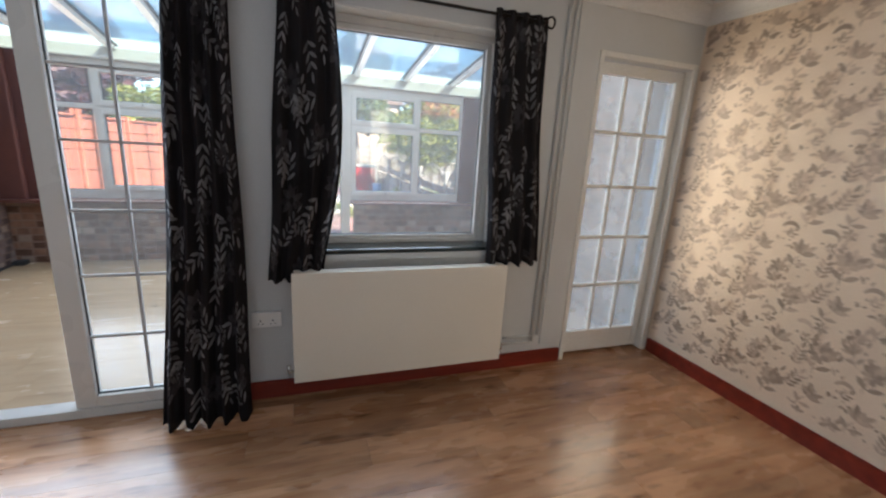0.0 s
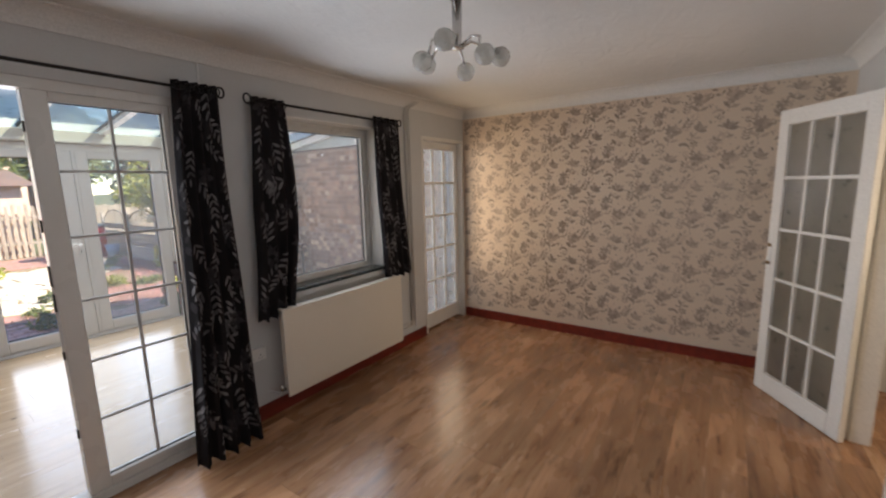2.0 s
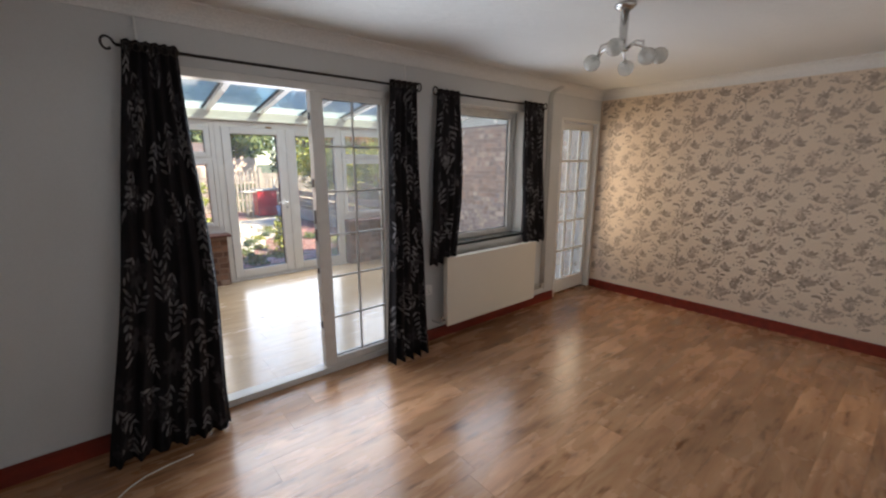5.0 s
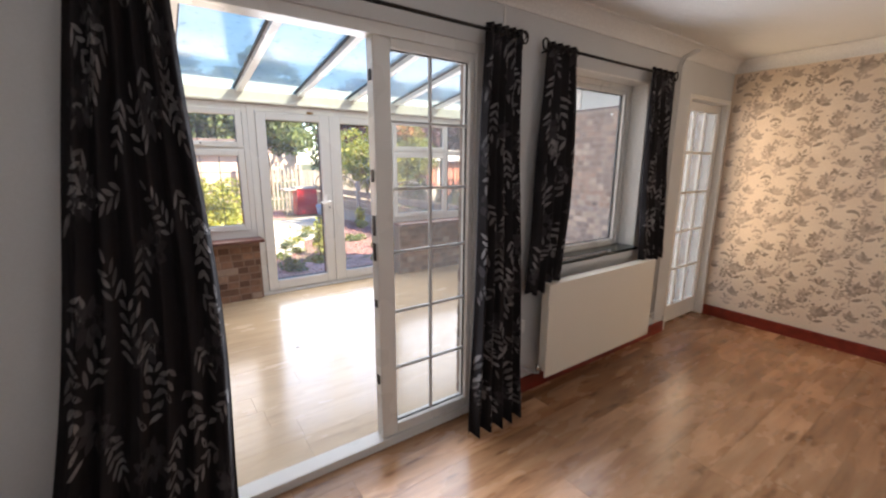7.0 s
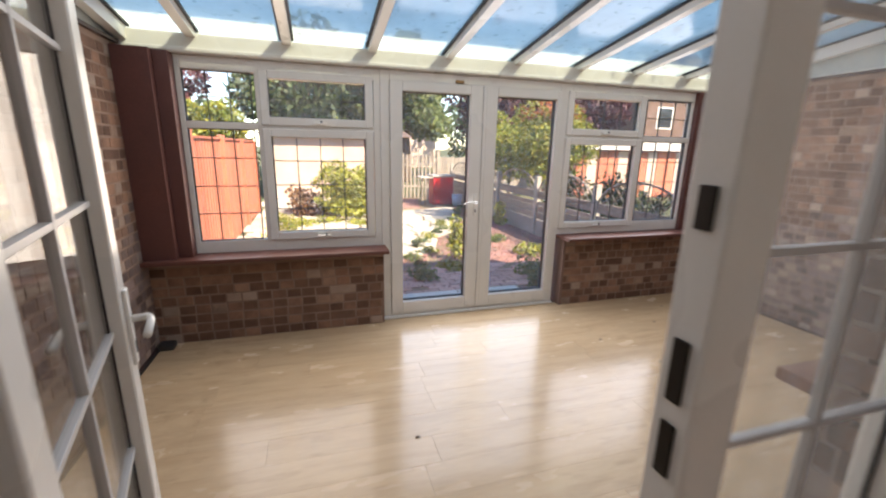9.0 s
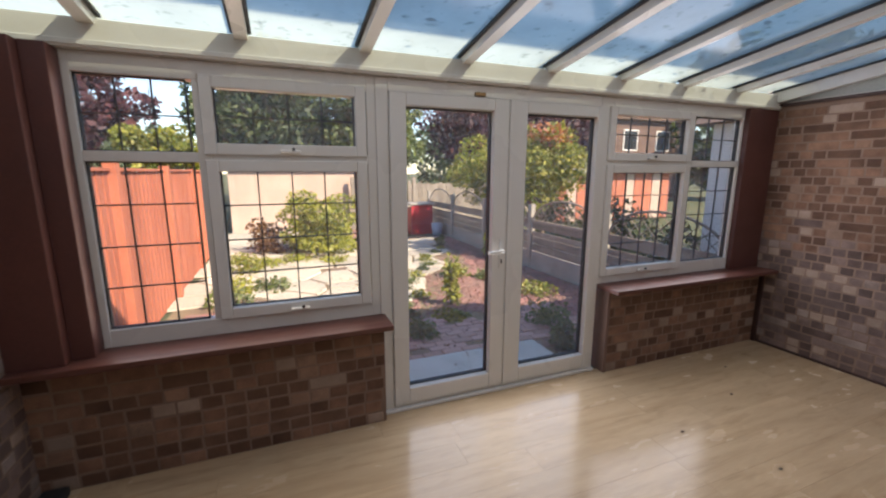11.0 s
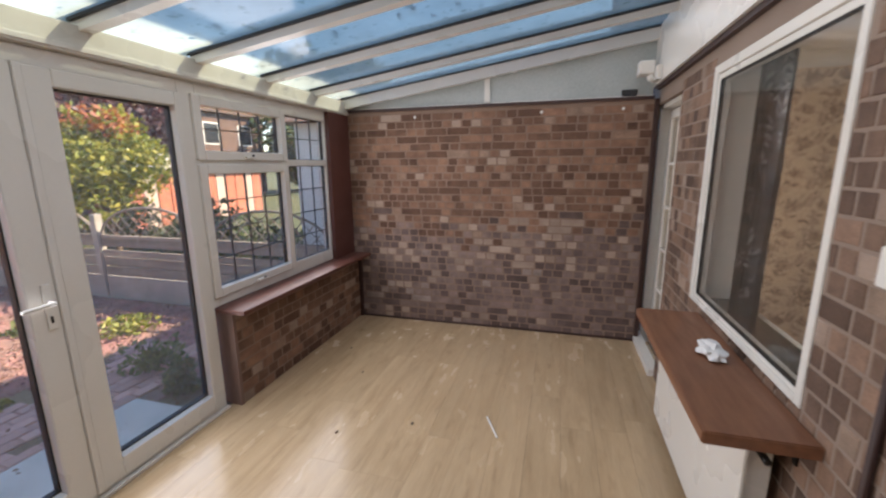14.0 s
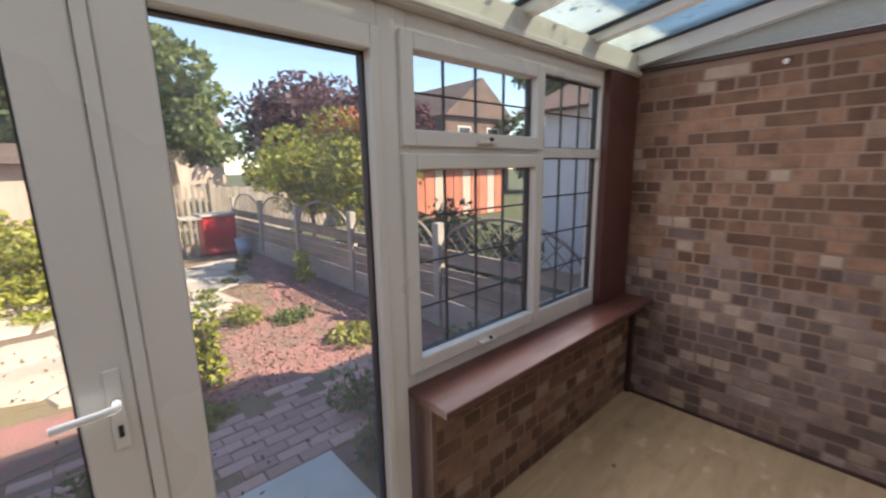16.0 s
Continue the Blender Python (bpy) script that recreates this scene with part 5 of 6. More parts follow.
patch("gravel_bed_far", ((-0.6, 13.6), (1.6, 13.4), (2.0, 15.5), (-0.6, 15.5)), GZ - 0.012, GZ - 0.002, "gravel", "reddish gravel bed at the end of the paving", "gravel bed")
step = setting("step", boxed(-0.45, 1.13, 5.73, 6.57, GZ - 0.03, -0.145, bevel=0.008), "concrete", "pale concrete step outside the garden doors", "step")


def poly_clip(poly, p, n):
    out = []
    for i, a in enumerate(poly):
        b = poly[(i + 1) % len(poly)]
        da, db = (a - p).dot(n), (b - p).dot(n)
        if da <= 0:
            out.append(a)
        if da * db < 0:
            out.append(a + (b - a) * (da / (da - db)))
    return out


def crazy_paving():
    """Irregular stone slabs with open joints."""
    pr = random.Random(11)
    seeds = [Vector((pr.uniform(-2.35, 2.0), pr.uniform(7.6, 15.6))) for _ in range(150)]
    for _ in range(2):
        kept = []
        for s in seeds:
            if all((s - q).length > 0.30 for q in kept):
                kept.append(s)
        seeds = kept
    paving = setting("pavement", boxed(-2.35, 0.3, 8.6, 15.6, GZ - 0.012, GZ - 0.006), "soil", "crazy paving of pale irregular stone slabs", "paving")
    for s in seeds:
        if s.x > 0.15 + max(0, (s.y - 8.0)) * 0.55 or s.y < 8.6 - 0.25 * s.x * (s.x < 0) or (s.y > 13.2 and s.x > -0.8):
            continue
        poly = [s + Vector(d) for d in ((-0.55, -0.55), (0.55, -0.55), (0.55, 0.55), (-0.55, 0.55))]
        for q in seeds:
            if q is not s and (q - s).length < 1.6:
                poly = poly_clip(poly, (s + q) / 2 - (q - s).normalized() * 0.022, (q - s).normalized())
        if len(poly) < 3:
            continue
        bm = bmesh.new()
        tilt = pr.uniform(0, 0.008)
        lo = [bm.verts.new((p.x, p.y, GZ - 0.008)) for p in poly]
        hi = [bm.verts.new((s.x + (p.x - s.x) * 0.96, s.y + (p.y - s.y) * 0.96, GZ + 0.016 + tilt * (p.x - s.x))) for p in poly]
        bm.faces.new(hi)
        for i in range(len(poly)):
            bm.faces.new((lo[i], lo[(i + 1) % len(poly)], hi[(i + 1) % len(poly)], hi[i]))
        part("stone", bm, "stone", paving)


crazy_paving()


def scatter_leaves(name, spots, count, size, material, parent, seed, label=""):
    """A crown of many small leaves gathered in clumps; spots: (x, y, z, rx, rz)."""
    r = np.random.default_rng(seed)
    weights = np.array([s[3] * s[3] * s[4] for s in spots])
    pick = r.choice(len(spots), count, p=weights / weights.sum())
    c = np.array(spots)[pick]
    d = r.normal(size=(count, 3))
    d /= np.linalg.norm(d, axis=1)[:, None]
    rad = r.uniform(0.55, 1.05, count)[:, None] ** 0.7
    pos = c[:, :3] + d * rad * np.stack([c[:, 3], c[:, 3], c[:, 4]], 1)
    a = r.normal(size=(count, 3))
    a /= np.linalg.norm(a, axis=1)[:, None]
    b = np.cross(a, r.normal(size=(count, 3)))
    b /= np.linalg.norm(b, axis=1)[:, None]
    s = size * r.uniform(0.6, 1.4, count)[:, None]
    v = np.stack([pos - a * s, pos + b * s * 0.45, pos + a * s, pos - b * s * 0.45], 1).reshape(-1, 3)
    f = np.arange(count * 4).reshape(-1, 4)
    return raw(name, v.tolist(), f.tolist(), material, parent, label)


def clumps(centre, rx, rz, n, size, seed):
    r = random.Random(seed)
    out = []
    for _ in range(n):
        d = Vector((r.gauss(0, 1), r.gauss(0, 1), r.gauss(0, 1))).normalized() * r.uniform(0.35, 0.95)
        s = size * r.uniform(0.6, 1.3)
        out.append((centre[0] + d.x * rx, centre[1] + d.y * rx, centre[2] + d.z * rz, s, s * 0.8))
    return out


def tree(name, label, at, trunk_h, crown_z, rx, rz, leaves, size, material, seed, trunk_r=0.12, n=26, group=""):
    r = random.Random(seed)
    x, y = at
    t = thing(name, label, "tree", group, at=pose(x, y, GZ))
    bm = bmesh.new()
    tube(bm, [(x, y, GZ - 0.1), (x + 0.02, y, GZ + trunk_h * 0.5), (x, y + 0.02, GZ + trunk_h), (x, y, crown_z)], trunk_r, 9, True, [trunk_r * 1.3, trunk_r, trunk_r * 0.8, trunk_r * 0.3])
    for _ in range(7):
        a, q = r.uniform(0, 6.28), r.uniform(0.5, 0.85)
        tube(bm, [(x, y, GZ + trunk_h * r.uniform(0.8, 1.0)), (x + rx * q * 0.5 * math.cos(a), y + rx * q * 0.5 * math.sin(a), crown_z - rz * 0.1), (x + rx * q * math.cos(a), y + rx * q * math.sin(a), crown_z + rz * r.uniform(-0.2, 0.6))], 0.03, 6, True, [trunk_r * 0.5, trunk_r * 0.3, trunk_r * 0.1])
    part("trunk", bm, "bark", t, "brown branching trunk", True)
    scatter_leaves("crown", clumps((x, y, crown_z), rx, rz, n, rx * 0.38, seed), leaves, size, material, t, seed, "uneven crown of small leaves")
    return t


lolly = tree("small_tree", "small round-headed tree with lime leaves and red top behind the fence", (3.78, 10.25), 0.9, 1.58, 1.0, 0.78, 7600, 0.05, "leaf_lime", 21, 0.045, 34)
tagged(scatter_leaves("red_top", clumps((3.78, 10.25, 2.22), 0.7, 0.2, 14, 0.2, 5), 800, 0.05, "leaf_red", lolly, 7, "red young leaves"), "red young leaves", kind="stuff")
tree("small_tree", "small tree with lime leaves behind the low fence", (3.85, 12.5), 0.9, 1.62, 1.05, 0.75, 6000, 0.055, "leaf_lime", 22, 0.05, 30)
tree("purple_tree", "large purple-leaved tree behind the gardens", (9.6, 24.0), 3.0, 3.7, 3.4, 1.8, 9000, 0.17, "leaf_purple", 31, 0.25, 34)
tree("purple_tree", "dark purple-leaved tree behind the gardens", (12.0, 22.0), 3.0, 3.6, 2.6, 1.8, 6000, 0.18, "leaf_purple", 32, 0.25, 28)
tree("green_tree", "tall green tree behind the garden", (3.1, 22.5), 2.2, 4.3, 2.0, 3.0, 9000, 0.15, "leaf_green", 33, 0.22, 30, "garden trees")
tree("green_tree", "large dark green tree behind the garage", (-1.4, 23.6), 3.0, 4.4, 2.9, 2.4, 9000, 0.17, "leaf_dark", 34, 0.28, 34, "garden trees")
tree("purple_tree", "purple-leaved tree beside the garage", (-6.4, 17.5), 2.4, 3.3, 1.8, 1.6, 6000, 0.13, "leaf_purple", 35, 0.2, 28)
tree("green_tree", "small bright green tree beside the garage", (-4.3, 17.0), 1.4, 2.2, 1.0, 0.9, 3600, 0.09, "leaf_lime", 38, 0.1, 22, "garden trees")

for k, (x, y, rx, zc) in enumerate(((-16, 26, 4.0, 3.4), (-10, 30, 4.5, 1.6), (0.5, 34, 4.0, 3.0), (14, 38, 4.5, 3.4), (20, 30, 3.6, 3.0), (26, 22, 3.5, 2.8), (30, 12, 4.0, 3.2))):
    tree("far_tree", "dark green tree in the distance", (x, y), 2.0, zc, rx, 2.6, 3800, 0.28, "leaf_dark" if k % 2 else "leaf_green", 90 + k, 0.25, 22, "far trees")


def shrub(name, label, at, h, r, leaves, size, material, seed, group=""):
    t = thing(name, label, "shrub", group, at=pose(at[0], at[1], GZ))
    bm = bmesh.new()
    q = random.Random(seed)
    for _ in range(5):
        a = q.uniform(0, 6.28)
        tube(bm, [(at[0], at[1], GZ - 0.05), (at[0] + r * 0.4 * math.cos(a), at[1] + r * 0.4 * math.sin(a), GZ + h * 0.7)], 0.01, 5, True, [0.014, 0.004])
    part("stems", bm, "bark", t, "thin woody stems")
    spots = [(at[0] + r * 0.55 * math.cos(a) * q.uniform(0.2, 1), at[1] + r * 0.55 * math.sin(a) * q.uniform(0.2, 1), GZ + h * (0.1 + 0.75 * k / 14), r * 0.5 * (1.15 - 0.5 * k / 14), h * 0.14) for k, a in enumerate(2.4 * i for i in range(15))]
    scatter_leaves("foliage", spots, leaves, size, material, t, seed, "")
    return t


shrub("topiary_bush", "rounded yellow-green clipped bush on the paving", (-0.45, 12.3), 1.35, 1.0, 7000, 0.045, "leaf_yellow", 41)
shrub("small_plant", "low yellow plant at the end of the paving", (0.2, 15.0), 0.4, 0.5, 700, 0.05, "leaf_yellow", 45)
shrub("dry_bush", "brown dry shrub beside the clipped bush", (-1.5, 12.6), 0.75, 0.6, 1100, 0.05, "leaf_dry", 42)
shrub("small_plant", "bright yellow-green upright plant in the gravel", (0.80, 7.95), 0.72, 0.15, 420, 0.04, "leaf_yellow", 43)
shrub("small_plant", "yellow-leaved plant beside the fence", (2.72, 10.5), 0.55, 0.2, 320, 0.045, "leaf_yellow", 44)
for k, (x, y, h, r) in enumerate(((2.1, 7.95, 0.2, 0.35), (1.55, 6.9, 0.28, 0.3), (0.1, 7.1, 0.16, 0.28), (1.45, 9.3, 0.22, 0.3), (2.5, 6.8, 0.4, 0.3), (1.3, 6.3, 0.3, 0.16), (0.6, 7.5, 0.1, 0.25), (-1.9, 8.9, 0.22, 0.4), (-1.4, 9.6, 0.15, 0.4), (-1.8, 10.8, 0.3, 0.35), (1.9, 9.0, 0.12, 0.3))):
    shrub("weed_clump", "low green weed clump growing in the gravel", (x, y), h, r, 330, 0.035, "leaf_green" if k % 3 else "leaf_lime", 50 + k, "weeds")
for k, (x, y, h, r) in enumerate(((-1.85, 9.5, 0.3, 0.36), (-1.5, 11.3, 0.14, 0.42), (-0.95, 11.5, 0.16, 0.45), (-0.3, 11.2, 0.12, 0.4), (-1.95, 11.6, 0.2, 0.4))):
    shrub("ground_cover", "low yellow-green ground cover growing between the slabs", (x, y), h, r, 420, 0.03, "leaf_yellow", 120 + k, "ground cover")
for k, (x, y, h, r) in enumerate(((4.0, 7.6, 1.1, 0.6), (4.5, 9.0, 1.3, 0.7), (5.4, 10.6, 0.9, 0.7), (5.8, 12.6, 1.2, 0.9))):
    shrub("neighbour_shrub", "dark green shrub behind the low fence", (x, y), h, r, 1200, 0.06, "leaf_dark", 70 + k, "neighbour shrubs")


def loose_stones(count, seed):
    """Small angular stones lying on the gravel, too many to count."""
    r = random.Random(seed)
    verts, faces = [], []
    while len(faces) < count * 6:
        x, y = r.uniform(-0.4, 2.95), r.uniform(6.7, 13.8)
        if x < 0.25 + max(0, y - 8.0) * 0.5 or (y < 7.55 and x < 2.0):
            continue
        s, a = r.uniform(0.010, 0.024), r.uniform(0, 6.28)
        base = len(verts)
        for k in range(4):
            q = a + k * 1.57 + r.uniform(-0.4, 0.4)
            verts.append((x + s * math.cos(q), y + s * math.sin(q), GZ + 0.004))
        verts += [(x + r.uniform(-0.3, 0.3) * s, y + r.uniform(-0.3, 0.3) * s, GZ + 0.004 + s * r.uniform(0.5, 0.9)), (x, y, GZ - 0.004)]
        faces += [(base + k, base + (k + 1) % 4, base + 4) for k in range(4)] + [(base, base + 3, base + 5), (base + 1, base, base + 5)]
    return raw("gravel_stones", verts, faces, "pebble", None, "", "stuff")


tagged(loose_stones(3200, 12), "loose pinkish stones lying on the gravel path", "gravel", kind="stuff")
litter = scatter_leaves("leaf_litter", [(1.6, 9.0, GZ + 0.012, 1.3, 0.006), (1.9, 11.5, GZ + 0.012, 1.3, 0.006), (0.8, 7.3, GZ + 0.022, 1.2, 0.006), (2.4, 7.6, GZ + 0.012, 0.8, 0.006), (0.2, 9.2, GZ + 0.03, 1.0, 0.006)], 900, 0.018, "leaf_dry", None, 77)
tagged(litter, "dead brown leaves scattered over the ground", "leaf litter", kind="stuff")
for k in range(16):
    q = random.Random(300 + k)
    y = 7.7 + 0.36 * k
    shrub("weed_clump", "low green weed clump growing in the gravel", (0.12 + max(0, y - 8.0) * 0.5 + q.uniform(-0.12, 0.2), y), q.uniform(0.05, 0.16), q.uniform(0.12, 0.26), 150, 0.028, ("leaf_dark", "leaf_green", "leaf_lime")[k % 3], 200 + k, "weeds")


def red_fence():
    """Upright featheredge boards between posts, along the left edge of the garden."""
    t = thing("red_fence", "red stained timber fence of upright boards between posts", "fence", at=pose(-2.5, 9.5, GZ))
    x = -2.58
    for k in range(5):
        y = 5.9 + 1.85 * k
        part("post", boxed(x - 0.05, x + 0.05, y - 0.05, y + 0.05, GZ - 0.1, 1.68 - 0.03 * k, bevel=0.004), "red_fence", t)
    for z in (0.15, 1.3):
        part("rail", boxed(x - 0.075, x - 0.035, 5.9, 13.3, z, z + 0.07), "red_fence", t)
    w = 0.148
    for k in range(49):
        y = 5.95 + w * k
        bm = bmesh.new()
        vs = [bm.verts.new(p) for p in ((x - 0.034, y, GZ), (x - 0.012, y, GZ), (x - 0.022, y + w, GZ), (x - 0.034, y + w, GZ), (x - 0.034, y, 1.55), (x - 0.012, y, 1.55), (x - 0.022, y + w, 1.55), (x - 0.034, y + w, 1.55))]
        for f in ((3, 2, 1, 0), (4, 5, 6, 7), (0, 1, 5, 4), (1, 2, 6, 5), (2, 3, 7, 6), (3, 0, 4, 7)):
            bm.faces.new([vs[q] for q in f])
        part("board", bm, "red_fence", t)
    part("capping", boxed(x - 0.06, x + 0.01, 5.9, 13.3, 1.55, 1.58, bevel=0.003), "red_fence", t)


red_fence()


def low_fence():
    """Concrete posts, a gravel board and low lapped panels with arched trellis tops."""
    t = thing("low_fence", "low weathered fence with concrete posts and arched trellis tops", "fence", at=pose(3.05, 10, GZ))
    ys = [5.9, 7.7, 9.55, 11.4, 13.25, 15.1]
    x = 3.06
    for y in ys:
        part("concrete_post", boxed(x - 0.05, x + 0.05, y - 0.05, y + 0.05, GZ - 0.1, 0.98, bevel=0.012), "concrete_post", t, "pale concrete post")
    for a, b in zip(ys, ys[1:]):
        part("gravel_board", boxed(x - 0.02, x + 0.02, a + 0.05, b - 0.05, GZ - 0.05, 0.13, bevel=0.004), "concrete_post", t, "concrete gravel board")
        for k in range(4):
            z = 0.14 + 0.135 * k
            part("slat", boxed(x - 0.012 + 0.006 * (k % 2), x + 0.006 + 0.006 * (k % 2), a + 0.05, b - 0.05, z, z + (0.125 if k != 2 else 0.085)), "grey_fence", t)
        mid, span = (a + b) / 2, (b - a) / 2 - 0.06
        arc = [(x, mid + span * math.cos(q), 0.66 + 0.42 * math.sin(q)) for q in (math.pi * i / 14 for i in range(15))]
        part("arch_rail", tubed(arc, 0.017, 6), "grey_fence", t)
        part("top_rail", boxed(x - 0.02, x + 0.02, a + 0.05, b - 0.05, 0.66, 0.70), "grey_fence", t)
        for s in (1, -1):
            for k in range(9):
                y0 = mid - span + 2 * span * (k + 0.5) / 9
                run, p = [], Vector((x, y0, 0.68))
                while abs(p.y - mid) < span and p.z < 0.66 + 0.42 * math.sqrt(max(0, 1 - ((p.y - mid) / span) ** 2)):
                    run.append(p.copy())
                    p = p + Vector((0, s * 0.03, 0.03))
                if len(run) > 2:
                    part("lattice", tubed([run[0], run[-1]], 0.006, 4), "grey_fence", t)


low_fence()


def house(name, label, x0, x1, y0, y1, eaves, rise, wall, along, windows, group="", roof="roof_tile"):
    """A house with a pitched roof and windows; along: the axis of its ridge; windows: (side, u, z, w, h)."""
    t = thing(name, label, "house", group, at=pose((x0 + x1) / 2, (y0 + y1) / 2, GZ))
    part("house_wall", boxed(x0, x1, y0, y1, GZ - 0.1, eaves), wall, t)
    bm = bmesh.new()
    o = 0.3
    if along == "x":
        m = (y0 + y1) / 2
        pts = [(x0 - o, y0 - o, eaves - 0.05), (x1 + o, y0 - o, eaves - 0.05), (x1 + o, y1 + o, eaves - 0.05), (x0 - o, y1 + o, eaves - 0.05), (x0 - o, m, eaves + rise), (x1 + o, m, eaves + rise)]
        fs = ((0, 1, 5, 4), (2, 3, 4, 5), (0, 4, 3), (1, 2, 5), (0, 3, 2, 1))
    else:
        m = (x0 + x1) / 2
        pts = [(x0 - o, y0 - o, eaves - 0.05), (x1 + o, y0 - o, eaves - 0.05), (x1 + o, y1 + o, eaves - 0.05), (x0 - o, y1 + o, eaves - 0.05), (m, y0 - o, eaves + rise), (m, y1 + o, eaves + rise)]
        fs = ((0, 4, 5, 3), (1, 2, 5, 4), (0, 1, 4), (2, 3, 5), (0, 3, 2, 1))
    vs = [bm.verts.new(p) for p in pts]
    for f in fs:
        bm.faces.new([vs[k] for k in f])
    part("roof", bm, roof, t, "tiled roof")
    for side, u, z, w, h in windows:
        if side == "s":
            d = lambda a, e: (u - w / 2 - a, u + w / 2 + a, y0 - e, y0 + 0.02, z - a, z + h + a)
        else:
            d = lambda a, e: (x0 - e, x0 + 0.02, u - w / 2 - a, u + w / 2 + a, z - a, z + h + a)
        wn_ = part("window", boxed(*d(0.06, 0.03)), "upvc", t, "white framed window")
        part("pane", boxed(*d(-0.02, 0.036)), "dark_pane", wn_, "dark reflecting pane")
    return t


house("white_garage", "low white rendered garage of the neighbouring house", 5.3, 9.0, 2.9, 7.9, 2.35, 0.8, "render", "y", ())
tree("green_tree", "green tree rising behind the white garage", (8.7, 9.2), 2.0, 3.5, 1.4, 1.2, 4200, 0.10, "leaf_green", 37, 0.15, 24, "garden trees")
house("brick_house", "brown brick house with a gable facing the gardens", 18.3, 24.6, 24.0, 34.0, 4.9, 2.5, "house_brick", "y", (("s", 20.0, 3.0, 1.1, 1.2), ("s", 22.8, 3.0, 1.1, 1.2)))
house("far_house", "pale house far beyond the garden", 4.6, 9.0, 38.0, 46.0, 4.9, 2.4, "pink_wall", "x", (("s", 5.8, 3.0, 1.2, 1.2), ("s", 7.8, 3.0, 1.2, 1.2)), "far houses")
house("garage", "pale low garage with a flat-pitched roof", -2.5, 1.6, 16.0, 22.0, 1.85, 0.5, "pink_wall", "x", ())
house("red_shed", "red painted low outbuilding with a pale roof beyond the fence", 7.6, 13.0, 15.0, 18.0, 1.6, 0.45, "shed_red", "x", (), "", "concrete_post")
shed = bpy.data.objects["red_shed"]
for k in range(12):
    x = 7.65 + 0.44 * k
    part("door_board", boxed(x, x + 0.4, 14.96, 14.998, GZ, 1.5, bevel=0.004), "pink_wall" if k % 3 == 1 else "red_fence", shed)


# boarded fence that closes the far end of the garden
end_fence = thing("end_fence", "weathered boarded fence at the far end of the garden", "fence", at=pose(6, 16.6, GZ))
for k in range(60):
    x = 2.9 + 0.15 * k
    part("board", boxed(x, x + 0.14, 16.6, 16.62, GZ, 1.15 + 0.012 * (k * 7 % 5)), "grey_fence", end_fence)
for z in (0.1, 0.8):
    part("rail", boxed(2.85, 11.9, 16.62, 16.66, z, z + 0.08), "grey_fence", end_fence)

# picket gate across the end of the path
gate = thing("picket_gate", "dark brown picket gate at the end of the garden", "gate", at=pose(1.6, 15.8, GZ))
for k in range(14):
    x = 0.9 + 0.13 * k
    part("picket", boxed(x, x + 0.07, 15.75, 15.77, GZ, 1.25 + 0.05 * (k % 2), bevel=0.003), "grey_fence", gate)
for z in (0.2, 0.9):
    part("rail", boxed(0.88, 2.75, 15.77, 15.80, z, z + 0.07), "grey_fence", gate)
for x in (0.85, 2.78):
    part("post", boxed(x - 0.05, x + 0.05, 15.72, 15.82, GZ - 0.1, 1.4), "grey_fence", gate)

# red store box and pale tub at the end of the path
bin_ = thing("garden_store", "red garden store box with a flat lid", "storage box", at=pose(2.45, 14.2, GZ))
part("body", boxed(2.12, 2.75, 13.95, 14.5, GZ, 0.66, bevel=0.02), "red_paint", bin_, "red box body")
part("lid", boxed(2.08, 2.79, 13.91, 14.54, 0.66, 0.71, bevel=0.012), "concrete_post", bin_, "grey flat lid")
part("leg", boxes((1.78, 1.84, 14.0, 14.06, GZ, 0.62), (1.95, 2.0, 14.0, 14.06, GZ, 0.62)), "grey_fence", bin_, "pale timber upright")
part("shelf", boxed(1.72, 2.11, 13.92, 14.5, 0.62, 0.66), "concrete_post", bin_, "pale slab beside the box")
tub = thing("garden_tub", "small pale blue plastic tub beside the store box", "tub", at=pose(2.75, 13.7, GZ))
part("tub_body", tubed([(2.78, 13.7, GZ), (2.78, 13.7, GZ + 0.3)], 0.15, 16, [0.12, 0.16]), "blue_paint", tub, "", True)
part("rim", tubed([(2.78, 13.7, GZ + 0.3), (2.78, 13.7, GZ + 0.32)], 0.17, 16), "blue_paint", tub, "", True)


# ---- floors: planks ----
def plank_floor(parent, x0, x1, y0, y1, material, width, length, seed, level=0.0):
    r = random.Random(seed)
    base = bmesh.new()
    box(base, 0, 1, 0, width - 0.0009, -0.012, 0)
    me = bpy.data.meshes.new("plank")
    base.to_mesh(me)
    base.free()
    me.materials.append(M[material])
    rows = int(math.ceil((y1 - y0) / width))
    for k in range(rows):
        y = y0 + k * width
        x = x0 - r.uniform(0, length)
        while x < x1:
            a, b = max(x, x0), min(x + length, x1)
            x += length
            if b - a < 0.02:
                continue
            ob = new("plank", me)
            ob.parent = parent
            ob.location = (a, y, level)
            ob.scale = (b - a - 0.0009, min(1.0, (y1 - y) / width), 1)


plank_floor(floor, WEST, EAST, SOUTH - 1.6, MID - 0.03, "floor", 0.192, 1.285, 1, LF)
plank_floor(sun_floor, SW, SE, MID - 0.029, 5.6, "pale_floor", 0.192, 1.285, 2)


